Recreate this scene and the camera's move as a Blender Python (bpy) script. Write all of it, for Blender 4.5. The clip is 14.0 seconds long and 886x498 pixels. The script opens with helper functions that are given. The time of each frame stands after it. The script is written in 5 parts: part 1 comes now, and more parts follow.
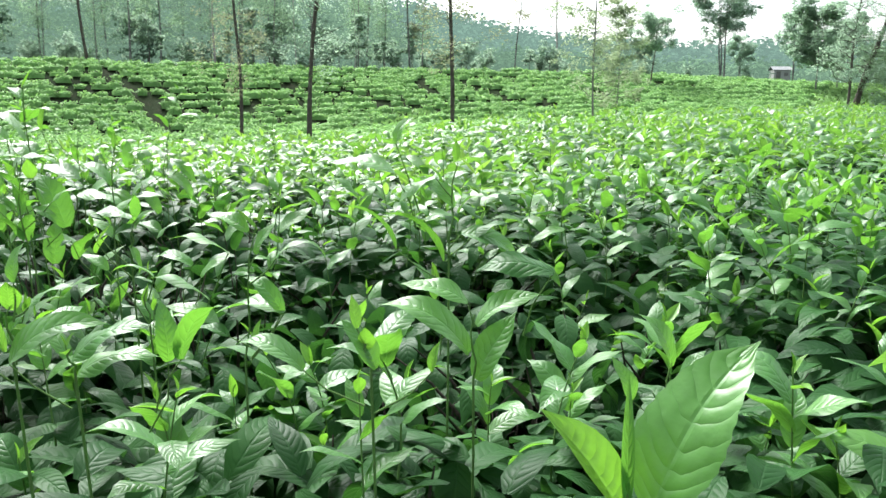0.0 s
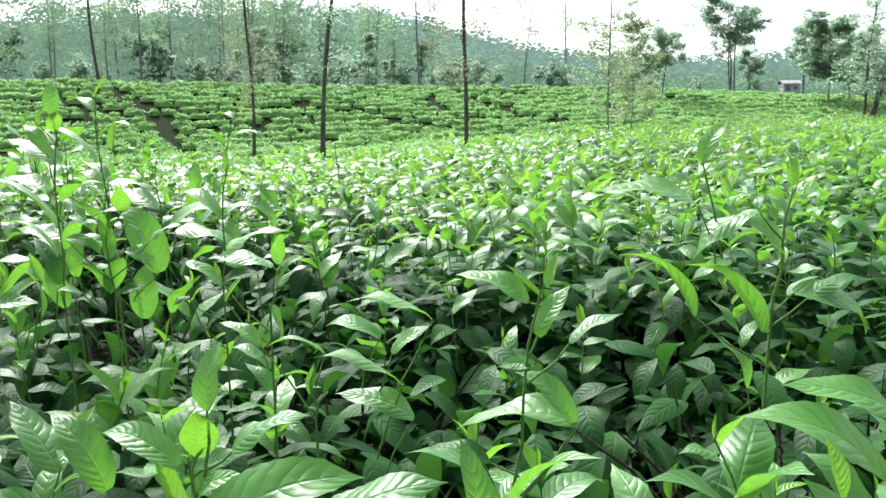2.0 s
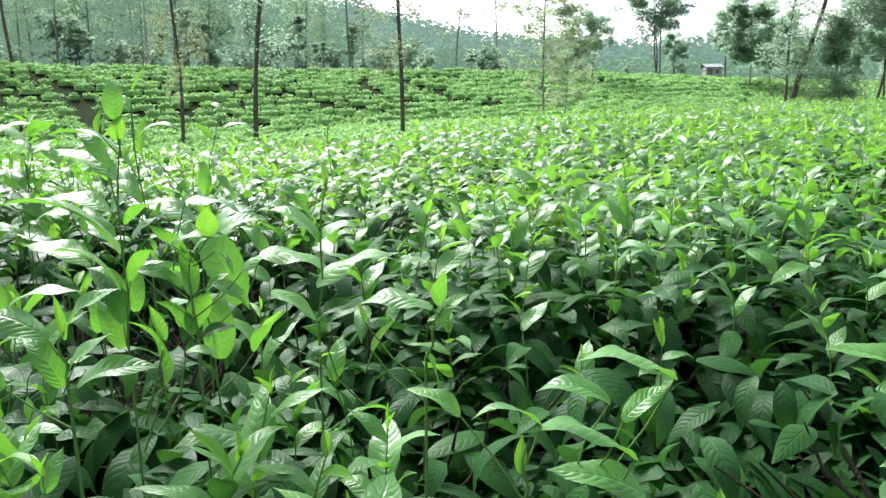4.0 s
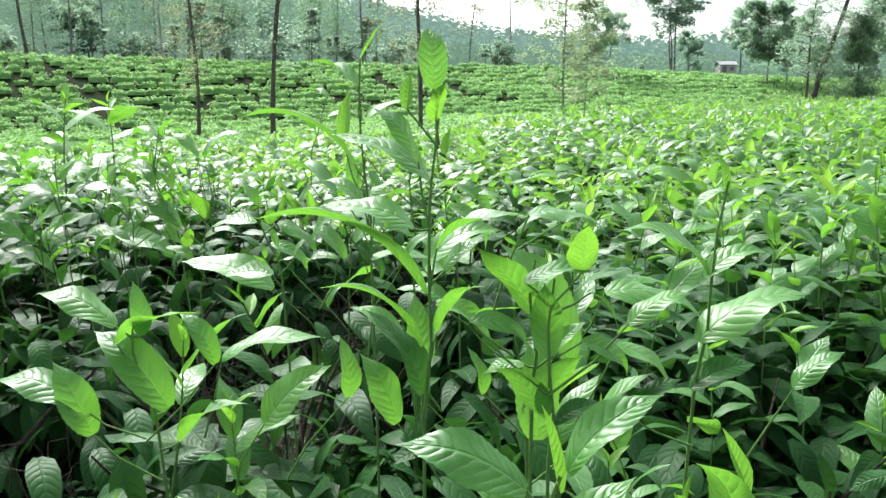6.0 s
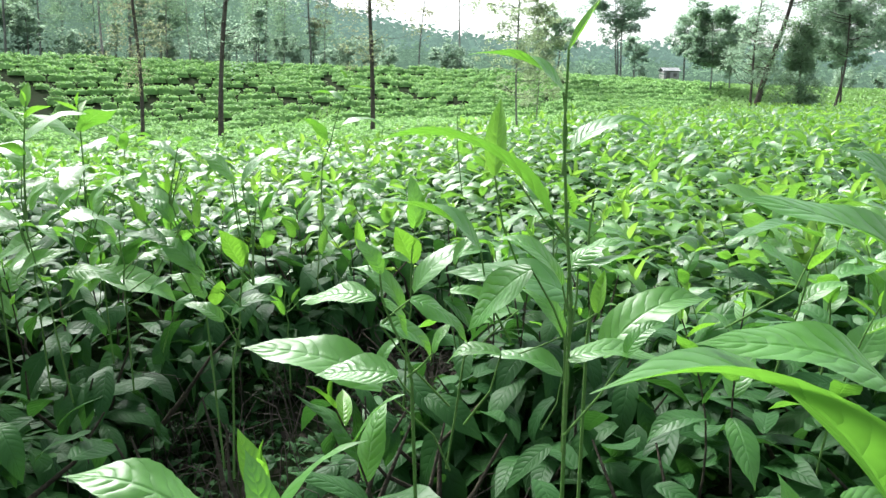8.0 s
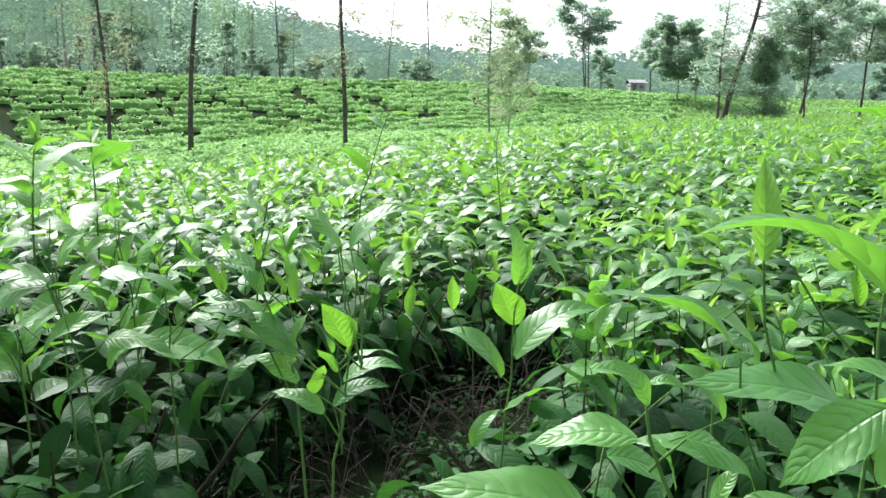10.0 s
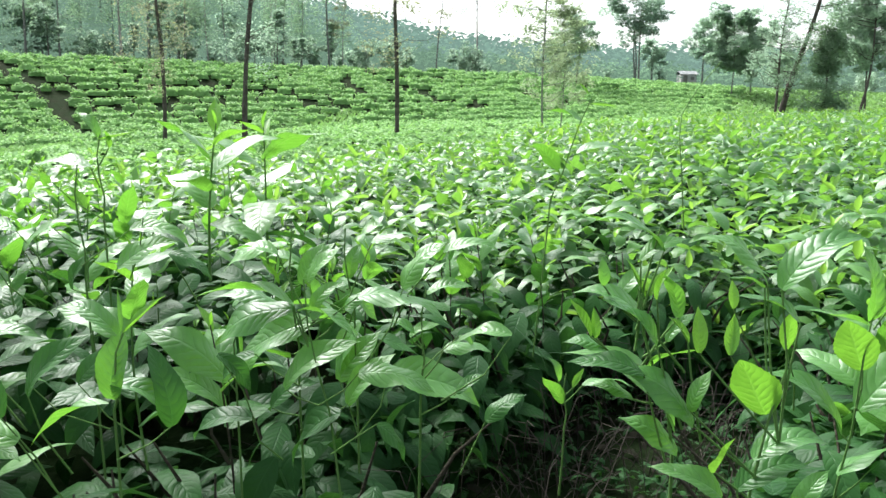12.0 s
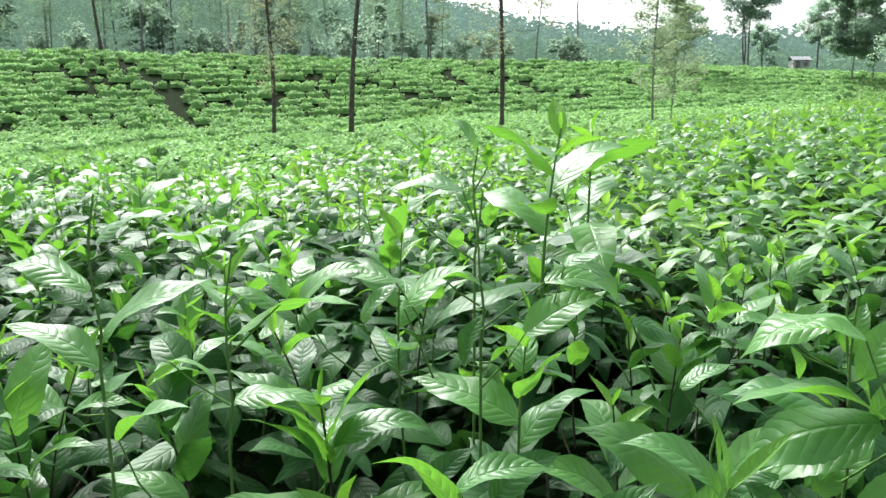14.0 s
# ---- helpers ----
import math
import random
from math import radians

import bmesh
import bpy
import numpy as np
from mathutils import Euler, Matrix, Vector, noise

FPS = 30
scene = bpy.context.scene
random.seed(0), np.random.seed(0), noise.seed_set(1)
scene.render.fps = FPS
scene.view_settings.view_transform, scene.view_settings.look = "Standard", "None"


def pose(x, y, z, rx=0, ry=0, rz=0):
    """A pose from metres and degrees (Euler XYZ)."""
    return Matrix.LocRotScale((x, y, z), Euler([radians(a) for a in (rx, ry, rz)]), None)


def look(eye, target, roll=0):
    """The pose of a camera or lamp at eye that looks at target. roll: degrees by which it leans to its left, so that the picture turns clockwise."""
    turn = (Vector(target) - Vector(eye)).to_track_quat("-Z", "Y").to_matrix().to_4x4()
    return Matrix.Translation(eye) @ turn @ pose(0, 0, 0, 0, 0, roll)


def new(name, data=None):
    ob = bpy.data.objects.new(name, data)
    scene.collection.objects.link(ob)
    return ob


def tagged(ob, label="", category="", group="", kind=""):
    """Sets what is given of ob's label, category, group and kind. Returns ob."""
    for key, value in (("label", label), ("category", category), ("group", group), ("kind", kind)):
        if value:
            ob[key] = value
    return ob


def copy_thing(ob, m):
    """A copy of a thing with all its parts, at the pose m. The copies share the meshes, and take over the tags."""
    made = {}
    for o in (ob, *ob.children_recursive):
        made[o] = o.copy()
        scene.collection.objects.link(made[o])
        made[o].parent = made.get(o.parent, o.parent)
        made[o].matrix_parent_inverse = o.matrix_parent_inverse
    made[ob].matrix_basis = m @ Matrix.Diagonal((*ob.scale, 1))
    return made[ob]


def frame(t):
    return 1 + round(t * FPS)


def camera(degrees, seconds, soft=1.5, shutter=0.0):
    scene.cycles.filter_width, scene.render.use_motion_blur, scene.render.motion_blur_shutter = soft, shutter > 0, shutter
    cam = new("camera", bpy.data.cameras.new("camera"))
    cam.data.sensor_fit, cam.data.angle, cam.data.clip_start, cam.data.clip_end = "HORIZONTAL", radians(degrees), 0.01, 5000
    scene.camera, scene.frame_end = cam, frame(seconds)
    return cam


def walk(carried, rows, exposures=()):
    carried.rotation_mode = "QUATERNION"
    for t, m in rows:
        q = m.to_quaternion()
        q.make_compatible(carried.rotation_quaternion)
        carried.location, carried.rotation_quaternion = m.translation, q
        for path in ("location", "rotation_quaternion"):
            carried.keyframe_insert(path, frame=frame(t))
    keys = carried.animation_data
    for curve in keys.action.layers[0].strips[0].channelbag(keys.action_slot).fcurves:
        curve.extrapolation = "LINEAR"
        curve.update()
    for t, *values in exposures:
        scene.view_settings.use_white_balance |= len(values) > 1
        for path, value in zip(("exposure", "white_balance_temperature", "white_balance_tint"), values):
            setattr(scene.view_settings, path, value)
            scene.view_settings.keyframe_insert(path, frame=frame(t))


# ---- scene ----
cam = camera(58.6, 14.0)
PATH = [
    (0, (0.893, 0.889, 0.984), (0.852, 2.853, 0.607), 0.0),
    (0.5, (0.798, 0.951, 0.988), (0.809, 2.918, 0.625), 0.8),
    (1, (0.72, 1.013, 0.981), (0.779, 2.982, 0.634), 1.2),
    (1.5, (0.658, 1.12, 0.973), (0.695, 3.09, 0.629), 0.5),
    (2, (0.616, 1.201, 0.969), (0.555, 3.172, 0.634), -0.6),
    (2.2, (0.59, 1.225, 0.962), (0.503, 3.195, 0.632), -1.0),
    (4.3, (0.343, 1.385, 0.996), (0.465, 3.344, 0.61), -0.7),
    (4.5, (0.322, 1.409, 0.994), (0.408, 3.369, 0.605), -0.8),
    (5, (0.243, 1.487, 0.983), (0.277, 3.45, 0.601), -0.9),
    (5.5, (0.137, 1.576, 0.988), (0.205, 3.536, 0.596), -0.3),
    (6, (0.047, 1.673, 0.972), (0.138, 3.633, 0.584), -0.2),
    (6.5, (-0.013, 1.794, 0.964), (0.083, 3.754, 0.574), -0.5),
    (7, (-0.06, 1.878, 0.961), (0.047, 3.836, 0.565), -0.8),
    (7.2, (-0.071, 1.912, 0.959), (0.046, 3.869, 0.567), -0.5),
    (9.3, (-0.256, 2.095, 1.014), (0.116, 4.025, 0.643), 0.2),
    (9.5, (-0.263, 2.121, 1.013), (0.086, 4.055, 0.647), 0.2),
    (10, (-0.293, 2.187, 1.005), (0.008, 4.132, 0.654), 0.2),
    (10.5, (-0.365, 2.248, 1.01), (-0.056, 4.193, 0.663), 0.8),
    (11, (-0.446, 2.303, 1.013), (-0.116, 4.243, 0.659), 1.1),
    (11.5, (-0.506, 2.339, 1.009), (-0.194, 4.28, 0.645), 1.1),
    (12, (-0.562, 2.402, 1.005), (-0.366, 4.356, 0.629), 0.7),
    (12.5, (-0.616, 2.495, 0.996), (-0.515, 4.454, 0.606), 0.3),
    (13, (-0.681, 2.554, 1.0), (-0.673, 4.515, 0.606), -0.3),
    (13.5, (-0.804, 2.632, 1.007), (-0.848, 4.592, 0.61), -0.5),
    (14, (-0.929, 2.713, 1.009), (-0.969, 4.673, 0.612), -0.2),
]
walk(cam, [(t, look(eye, target, roll)) for t, eye, target, roll in PATH],
     [(0, 1.96, 6300, 9.5), (11.5, 1.95, 6300, 9.5), (13.2, 1.84, 6300, 9.5), (14, 1.82, 6300, 9.5)])

# ---- light ----
SUN_EL, SUN_AZ = 48.0, -28.0     # degrees; azimuth from +y towards +x
world = bpy.data.worlds.new("world")
scene.world = world
world.use_nodes = True
wn, wl = world.node_tree.nodes, world.node_tree.links
wn.clear()
sky = wn.new("ShaderNodeTexSky")
sky.sky_type, sky.sun_disc = "NISHITA", False
sky.sun_elevation, sky.sun_rotation = radians(SUN_EL), radians(SUN_AZ)
sky.air_density, sky.dust_density, sky.ozone_density = 1.0, 3.0, 1.0
veil = wn.new("ShaderNodeHueSaturation")
veil.inputs["Saturation"].default_value = 0.4
bg = wn.new("ShaderNodeBackground")
bg.inputs["Strength"].default_value = 0.1
wout = wn.new("ShaderNodeOutputWorld")
wl.new(sky.outputs[0], veil.inputs["Color"])
wl.new(veil.outputs[0], bg.inputs["Color"])
wl.new(bg.outputs[0], wout.inputs["Surface"])
sun_data = bpy.data.lights.new("sun", "SUN")
sun_data.energy, sun_data.angle, sun_data.color = 2.7, radians(28), (1.0, 0.98, 0.95)
sun = new("sun", sun_data)
ce, se = math.cos(radians(SUN_EL)), math.sin(radians(SUN_EL))
sun.matrix_world = look((0, 0, 60), (-60 * ce * math.sin(radians(SUN_AZ)), -60 * ce * math.cos(radians(SUN_AZ)), 60 - 60 * se))


# ---- materials ----
def mat_start(name):
    m = bpy.data.materials.new(name)
    m.use_nodes = True
    nt = m.node_tree
    nt.nodes.clear()
    return m, nt, nt.nodes.new("ShaderNodeOutputMaterial")


def math_node(nt, op, a, b=None):
    n = nt.nodes.new("ShaderNodeMath")
    n.operation = op
    for i, v in enumerate((a, b)):
        if v is None:
            continue
        if isinstance(v, (int, float)):
            n.inputs[i].default_value = v
        else:
            nt.links.new(v, n.inputs[i])
    return n.outputs[0]


def mix_rgb(nt, fac, a, b):
    n = nt.nodes.new("ShaderNodeMix")
    n.data_type = "RGBA"
    for sock, v in ((n.inputs[0], fac), (n.inputs[6], a), (n.inputs[7], b)):
        if isinstance(v, (int, float)):
            sock.default_value = v
        elif isinstance(v, tuple):
            sock.default_value = (*v, 1.0)
        else:
            nt.links.new(v, sock)
    return n.outputs[2]


def noise_fac(nt, scale, detail=3.0, coord="Object"):
    tc = nt.nodes.new("ShaderNodeTexCoord")
    n = nt.nodes.new("ShaderNodeTexNoise")
    n.inputs["Scale"].default_value = scale
    n.inputs["Detail"].default_value = detail
    nt.links.new(tc.outputs[coord], n.inputs["Vector"])
    return n.outputs["Fac"]


def spread(nt, value, lo, hi):
    n = nt.nodes.new("ShaderNodeMapRange")
    nt.links.new(value, n.inputs["Value"])
    n.inputs["From Min"].default_value, n.inputs["From Max"].default_value = lo, hi
    return n.outputs["Result"]


def leaf_material(name, col_a, col_b, vein, glow, trans=0.35, rough=0.36, island=False, quilt=True, bump=0.0022, gloss=0.6):
    """Glossy leaf: tone by plant, quilted between the side veins, light passing through."""
    m, nt, out = mat_start(name)
    if island:
        rnd = nt.nodes.new("ShaderNodeNewGeometry").outputs["Random Per Island"]
    else:
        rnd = nt.nodes.new("ShaderNodeObjectInfo").outputs["Random"]
    base = mix_rgb(nt, rnd, col_a, col_b)
    blot = spread(nt, noise_fac(nt, 14.0 if not island else 3.0), 0.35, 0.75)
    base = mix_rgb(nt, math_node(nt, "MULTIPLY", blot, 0.3), base, tuple(c * 0.55 for c in col_a))
    bsdf = nt.nodes.new("ShaderNodeBsdfPrincipled")
    if quilt:
        uv = nt.nodes.new("ShaderNodeUVMap")
        sep = nt.nodes.new("ShaderNodeSeparateXYZ")
        nt.links.new(uv.outputs[0], sep.inputs[0])
        u, v = sep.outputs[0], sep.outputs[1]
        a = math_node(nt, "ABSOLUTE", math_node(nt, "SUBTRACT", math_node(nt, "MULTIPLY", v, 2.0), 1.0))
        bow = math_node(nt, "MULTIPLY", math_node(nt, "POWER", a, 1.5), 1.7)
        stray = math_node(nt, "MULTIPLY", noise_fac(nt, 4.5 if not island else 16.0, 2.0), 1.5)
        s = math_node(nt, "ADD", math_node(nt, "SUBTRACT", math_node(nt, "MULTIPLY", u, 9.5), bow), stray)
        wave = math_node(nt, "POWER", math_node(nt, "ABSOLUTE", math_node(nt, "SINE", math_node(nt, "MULTIPLY", s, math.pi))), 0.6)
        rib = spread(nt, a, 0.0, 0.10)
        h = math_node(nt, "MULTIPLY", wave, rib)
        fade = math_node(nt, "SUBTRACT", 1.0, math_node(nt, "MULTIPLY", math_node(nt, "POWER", a, 2.0), 0.85))
        h = math_node(nt, "MULTIPLY", h, fade)
        fine = math_node(nt, "MULTIPLY", noise_fac(nt, 15.0 if not island else 130.0, 2.0), 0.42)
        h = math_node(nt, "ADD", h, fine)
        bp = nt.nodes.new("ShaderNodeBump")
        bp.inputs["Strength"].default_value = 0.34
        bp.inputs["Distance"].default_value = bump
        nt.links.new(h, bp.inputs["Height"])
        nt.links.new(bp.outputs[0], bsdf.inputs["Normal"])
        line = math_node(nt, "SUBTRACT", 1.0, spread(nt, a, 0.01, 0.07))
        side = math_node(nt, "MULTIPLY", math_node(nt, "SUBTRACT", 1.0, spread(nt, wave, 0.1, 0.4)), 0.06)
        line = math_node(nt, "MAXIMUM", math_node(nt, "MULTIPLY", line, 0.4), side)
        base = mix_rgb(nt, line, base, vein)
    nt.links.new(base, bsdf.inputs["Base Color"])
    bsdf.inputs["Roughness"].default_value = rough
    bsdf.inputs["Specular IOR Level"].default_value = gloss
    tr = nt.nodes.new("ShaderNodeBsdfTranslucent")
    if quilt:
        nt.links.new(bp.outputs[0], tr.inputs["Normal"])
        thin = mix_rgb(nt, math_node(nt, "MULTIPLY", math_node(nt, "SUBTRACT", 1.0, spread(nt, h, 0.1, 0.8)), 0.22), glow, tuple(c * 0.5 for c in glow))
        nt.links.new(mix_rgb(nt, 0.6, base, thin), tr.inputs["Color"])
    else:
        nt.links.new(mix_rgb(nt, 0.6, base, glow), tr.inputs["Color"])
    mx = nt.nodes.new("ShaderNodeMixShader")
    mx.inputs[0].default_value = trans
    nt.links.new(bsdf.outputs[0], mx.inputs[1])
    nt.links.new(tr.outputs[0], mx.inputs[2])
    nt.links.new(mx.outputs[0], out.inputs["Surface"])
    return m


def rough_material(name, col_a, col_b, col_c, scale=6.0, rough=0.85, bump=0.01, coord="Object", fine=8.0):
    """Matt surface with tone at two scales and a relief."""
    m, nt, out = mat_start(name)
    big = spread(nt, noise_fac(nt, scale, 4.0, coord), 0.35, 0.65)
    small = spread(nt, noise_fac(nt, scale * fine, 5.0, coord), 0.3, 0.7)
    base = mix_rgb(nt, big, col_a, col_b)
    base = mix_rgb(nt, math_node(nt, "MULTIPLY", small, 0.6), base, col_c)
    bsdf = nt.nodes.new("ShaderNodeBsdfPrincipled")
    nt.links.new(base, bsdf.inputs["Base Color"])
    bsdf.inputs["Roughness"].default_value = rough
    bsdf.inputs["Specular IOR Level"].default_value = 0.02
    bp = nt.nodes.new("ShaderNodeBump")
    bp.inputs["Strength"].default_value = 0.8
    bp.inputs["Distance"].default_value = bump
    nt.links.new(small, bp.inputs["Height"])
    nt.links.new(bp.outputs[0], bsdf.inputs["Normal"])
    nt.links.new(bsdf.outputs[0], out.inputs["Surface"])
    return m


M_MATURE = leaf_material("leaf_mature", (0.055, 0.175, 0.036), (0.105, 0.268, 0.055), (0.13, 0.3, 0.085), (0.205, 0.5, 0.028), 0.4, 0.38, gloss=0.48)
M_YOUNG = leaf_material("leaf_young", (0.1, 0.27, 0.03), (0.16, 0.35, 0.042), (0.2, 0.4, 0.09), (0.21, 0.47, 0.03), 0.45, 0.38, gloss=0.45)
# Older, darker leaves, darkened further for the shade beneath the table.
M_OLD_SHADED = leaf_material("leaf_old_shaded", (0.025, 0.084, 0.022), (0.047, 0.138, 0.033), (0.053, 0.15, 0.043), (0.072, 0.23, 0.016), 0.32, 0.4, gloss=0.17)
M_OLD_SHADED_I = leaf_material("leaf_old_shaded_mass", (0.018, 0.06, 0.018), (0.037, 0.11, 0.029), (0.042, 0.115, 0.037), (0.045, 0.15, 0.013), 0.3, 0.42, island=True, gloss=0.08)
M_FIELD = leaf_material("leaf_field", (0.034, 0.118, 0.03), (0.12, 0.28, 0.062), (0.14, 0.3, 0.09), (0.23, 0.5, 0.04), 0.38, 0.4, island=True, gloss=0.5)
M_FIELD_YOUNG = leaf_material("leaf_field_young", (0.15, 0.32, 0.05), (0.22, 0.4, 0.075), (0.25, 0.45, 0.1), (0.29, 0.52, 0.05), 0.42, 0.38, island=True, quilt=False, gloss=0.4)
# Slope greens, made paler and less saturated to stand in for haze.
M_SLOPE = leaf_material("leaf_slope", (0.22, 0.4, 0.14), (0.32, 0.53, 0.205), (0.1, 0.2, 0.05), (0.29, 0.55, 0.1), 0.3, 0.7, island=True, quilt=False, gloss=0.25)
M_SLOPE_CORE = rough_material("slope_bush_inside", (0.13, 0.265, 0.08), (0.18, 0.33, 0.105), (0.1, 0.205, 0.062), 3.0, 0.9, 0.05)
# M_TREE to M_TREE_DARK: distance haze painted into lighter, greyer leaf colours.
M_TREE = leaf_material("leaf_tree", (0.155, 0.26, 0.145), (0.205, 0.325, 0.185), (0.1, 0.2, 0.05), (0.27, 0.42, 0.22), 0.55, 0.75, island=True, quilt=False, gloss=0.2)
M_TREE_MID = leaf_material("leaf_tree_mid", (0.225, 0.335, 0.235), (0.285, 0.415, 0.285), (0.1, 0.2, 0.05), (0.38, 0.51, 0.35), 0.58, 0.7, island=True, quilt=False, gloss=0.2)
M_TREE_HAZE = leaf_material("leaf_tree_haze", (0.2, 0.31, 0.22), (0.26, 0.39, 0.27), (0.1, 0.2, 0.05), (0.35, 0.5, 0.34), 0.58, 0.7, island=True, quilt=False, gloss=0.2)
M_TREE_DARK = leaf_material("leaf_tree_dark", (0.165, 0.26, 0.16), (0.215, 0.335, 0.2), (0.1, 0.2, 0.05), (0.25, 0.38, 0.18), 0.46, 0.65, island=True, quilt=False, gloss=0.2)
M_TREE_PALE = leaf_material("leaf_tree_pale", (0.25, 0.33, 0.19), (0.33, 0.41, 0.24), (0.1, 0.2, 0.05), (0.38, 0.48, 0.24), 0.45, 0.7, island=True, quilt=False, gloss=0.2)
M_TREE_DRY = leaf_material("leaf_tree_dry", (0.2, 0.21, 0.12), (0.28, 0.32, 0.17), (0.1, 0.2, 0.05), (0.32, 0.36, 0.17), 0.4, 0.7, island=True, quilt=False, gloss=0.2)


def hazy_distance(name, haze_glow, col_a, col_b):
    """Far backdrop with the bright haze in front of it painted in as emission."""
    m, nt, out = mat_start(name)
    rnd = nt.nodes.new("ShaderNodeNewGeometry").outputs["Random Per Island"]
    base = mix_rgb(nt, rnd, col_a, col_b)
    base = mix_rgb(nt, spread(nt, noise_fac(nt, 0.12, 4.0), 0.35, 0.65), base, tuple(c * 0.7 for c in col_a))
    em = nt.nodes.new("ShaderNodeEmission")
    em.inputs["Color"].default_value = (*haze_glow, 1.0)
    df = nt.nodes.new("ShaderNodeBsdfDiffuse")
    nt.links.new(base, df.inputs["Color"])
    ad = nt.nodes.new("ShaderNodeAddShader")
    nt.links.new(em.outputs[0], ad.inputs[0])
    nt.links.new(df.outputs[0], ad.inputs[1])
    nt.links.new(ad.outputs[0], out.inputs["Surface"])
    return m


# The first colour is a glow that stands in for distance haze.
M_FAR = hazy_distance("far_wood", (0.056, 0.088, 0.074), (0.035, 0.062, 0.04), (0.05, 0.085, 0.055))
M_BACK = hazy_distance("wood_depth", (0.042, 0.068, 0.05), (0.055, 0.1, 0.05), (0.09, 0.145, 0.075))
M_GRASS = leaf_material("grass_blade", (0.2, 0.36, 0.12), (0.28, 0.46, 0.17), (0.1, 0.2, 0.05), (0.22, 0.42, 0.08), 0.3, 0.6, island=True, quilt=False, gloss=0.2)
M_STEM = rough_material("green_stem", (0.09, 0.2, 0.045), (0.075, 0.16, 0.04), (0.1, 0.14, 0.055), 30.0, 0.5, 0.001)
M_WOOD = rough_material("tea_wood", (0.045, 0.041, 0.03), (0.08, 0.07, 0.052), (0.028, 0.026, 0.019), 20.0, 0.9, 0.004)
M_BARK = rough_material("bark", (0.075, 0.065, 0.055), (0.13, 0.115, 0.1), (0.045, 0.04, 0.035), 4.0, 0.95, 0.03)
# Bark of the distant wood, lightened to carry the haze.
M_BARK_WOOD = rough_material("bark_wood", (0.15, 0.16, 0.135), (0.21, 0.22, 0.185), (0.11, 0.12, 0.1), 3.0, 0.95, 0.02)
M_BARK_PALE = rough_material("bark_pale", (0.3, 0.29, 0.25), (0.42, 0.4, 0.35), (0.2, 0.19, 0.16), 3.0, 0.9, 0.02)
# Dark soil, darkened further to hold the shade between the bushes.
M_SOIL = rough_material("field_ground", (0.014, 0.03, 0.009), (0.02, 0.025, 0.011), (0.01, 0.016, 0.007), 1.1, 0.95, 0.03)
# Near-black green: the shade inside the rows is put into the colour.
M_CORE_SHADE = rough_material("bush_inside", (0.012, 0.035, 0.01), (0.02, 0.05, 0.014), (0.01, 0.02, 0.008), 9.0, 0.9, 0.03)
M_PATH = rough_material("dirt_path", (0.3, 0.27, 0.22), (0.36, 0.32, 0.26), (0.24, 0.22, 0.17), 2.0, 0.95, 0.02)
M_WALL = rough_material("hut_wall", (0.36, 0.37, 0.33), (0.42, 0.42, 0.38), (0.3, 0.3, 0.27), 1.5, 0.9, 0.01)
M_ROOF = rough_material("hut_roof", (0.27, 0.28, 0.28), (0.33, 0.34, 0.33), (0.22, 0.22, 0.21), 2.0, 0.6, 0.01)
# Timber colour lightened, with the haze over the far hut in it.
M_DARKWOOD = rough_material("hut_timber", (0.16, 0.16, 0.14), (0.2, 0.195, 0.17), (0.12, 0.12, 0.1), 5.0, 0.8, 0.01)


def litter_material(name, cols):
    """Dead leaves and sticks, each of its own tone."""
    m, nt, out = mat_start(name)
    rnd = nt.nodes.new("ShaderNodeNewGeometry").outputs["Random Per Island"]
    ramp = nt.nodes.new("ShaderNodeValToRGB")
    for k, c in enumerate(cols):
        e = ramp.color_ramp.elements[k] if k < 2 else ramp.color_ramp.elements.new(k / (len(cols) - 1))
        e.position, e.color = k / (len(cols) - 1), (*c, 1.0)
    nt.links.new(rnd, ramp.inputs[0])
    base = mix_rgb(nt, math_node(nt, "MULTIPLY", spread(nt, noise_fac(nt, 70.0, 4.0), 0.3, 0.7), 0.5), ramp.outputs[0], tuple(c * 0.4 for c in cols[0]))
    bsdf = nt.nodes.new("ShaderNodeBsdfPrincipled")
    nt.links.new(base, bsdf.inputs["Base Color"])
    bsdf.inputs["Roughness"].default_value = 0.8
    bsdf.inputs["Specular IOR Level"].default_value = 0.1
    nt.links.new(bsdf.outputs[0], out.inputs["Surface"])
    return m


M_LITTER = litter_material("dry_litter", ((0.014, 0.012, 0.008), (0.03, 0.026, 0.018), (0.022, 0.028, 0.012), (0.05, 0.042, 0.03)))
M_STICK = litter_material("dry_sticks", ((0.034, 0.03, 0.024), (0.072, 0.063, 0.05), (0.024, 0.02, 0.016)))


# ---- mesh tools ----
def smooth01(t):
    t = np.clip(t, 0.0, 1.0)
    return t * t * (3 - 2 * t)


def quad_mesh(name, verts, quads, uv=None, smooth=True):
    """A mesh of four-sided faces from arrays."""
    me = bpy.data.meshes.new(name)
    me.vertices.add(len(verts))
    me.vertices.foreach_set("co", np.ascontiguousarray(verts, dtype=np.float32).ravel())
    n = len(quads)
    me.loops.add(n * 4)
    me.loops.foreach_set("vertex_index", np.ascontiguousarray(quads, dtype=np.int32).ravel())
    me.polygons.add(n)
    me.polygons.foreach_set("loop_start", np.arange(0, n * 4, 4, dtype=np.int32))
    if uv is not None:
        layer = me.uv_layers.new(name="UVMap")
        layer.data.foreach_set("uv", np.ascontiguousarray(uv[np.asarray(quads).ravel()], dtype=np.float32).ravel())
    me.polygons.foreach_set("use_smooth", np.full(n, smooth))
    me.update(calc_edges=True)
    me.validate()
    return me


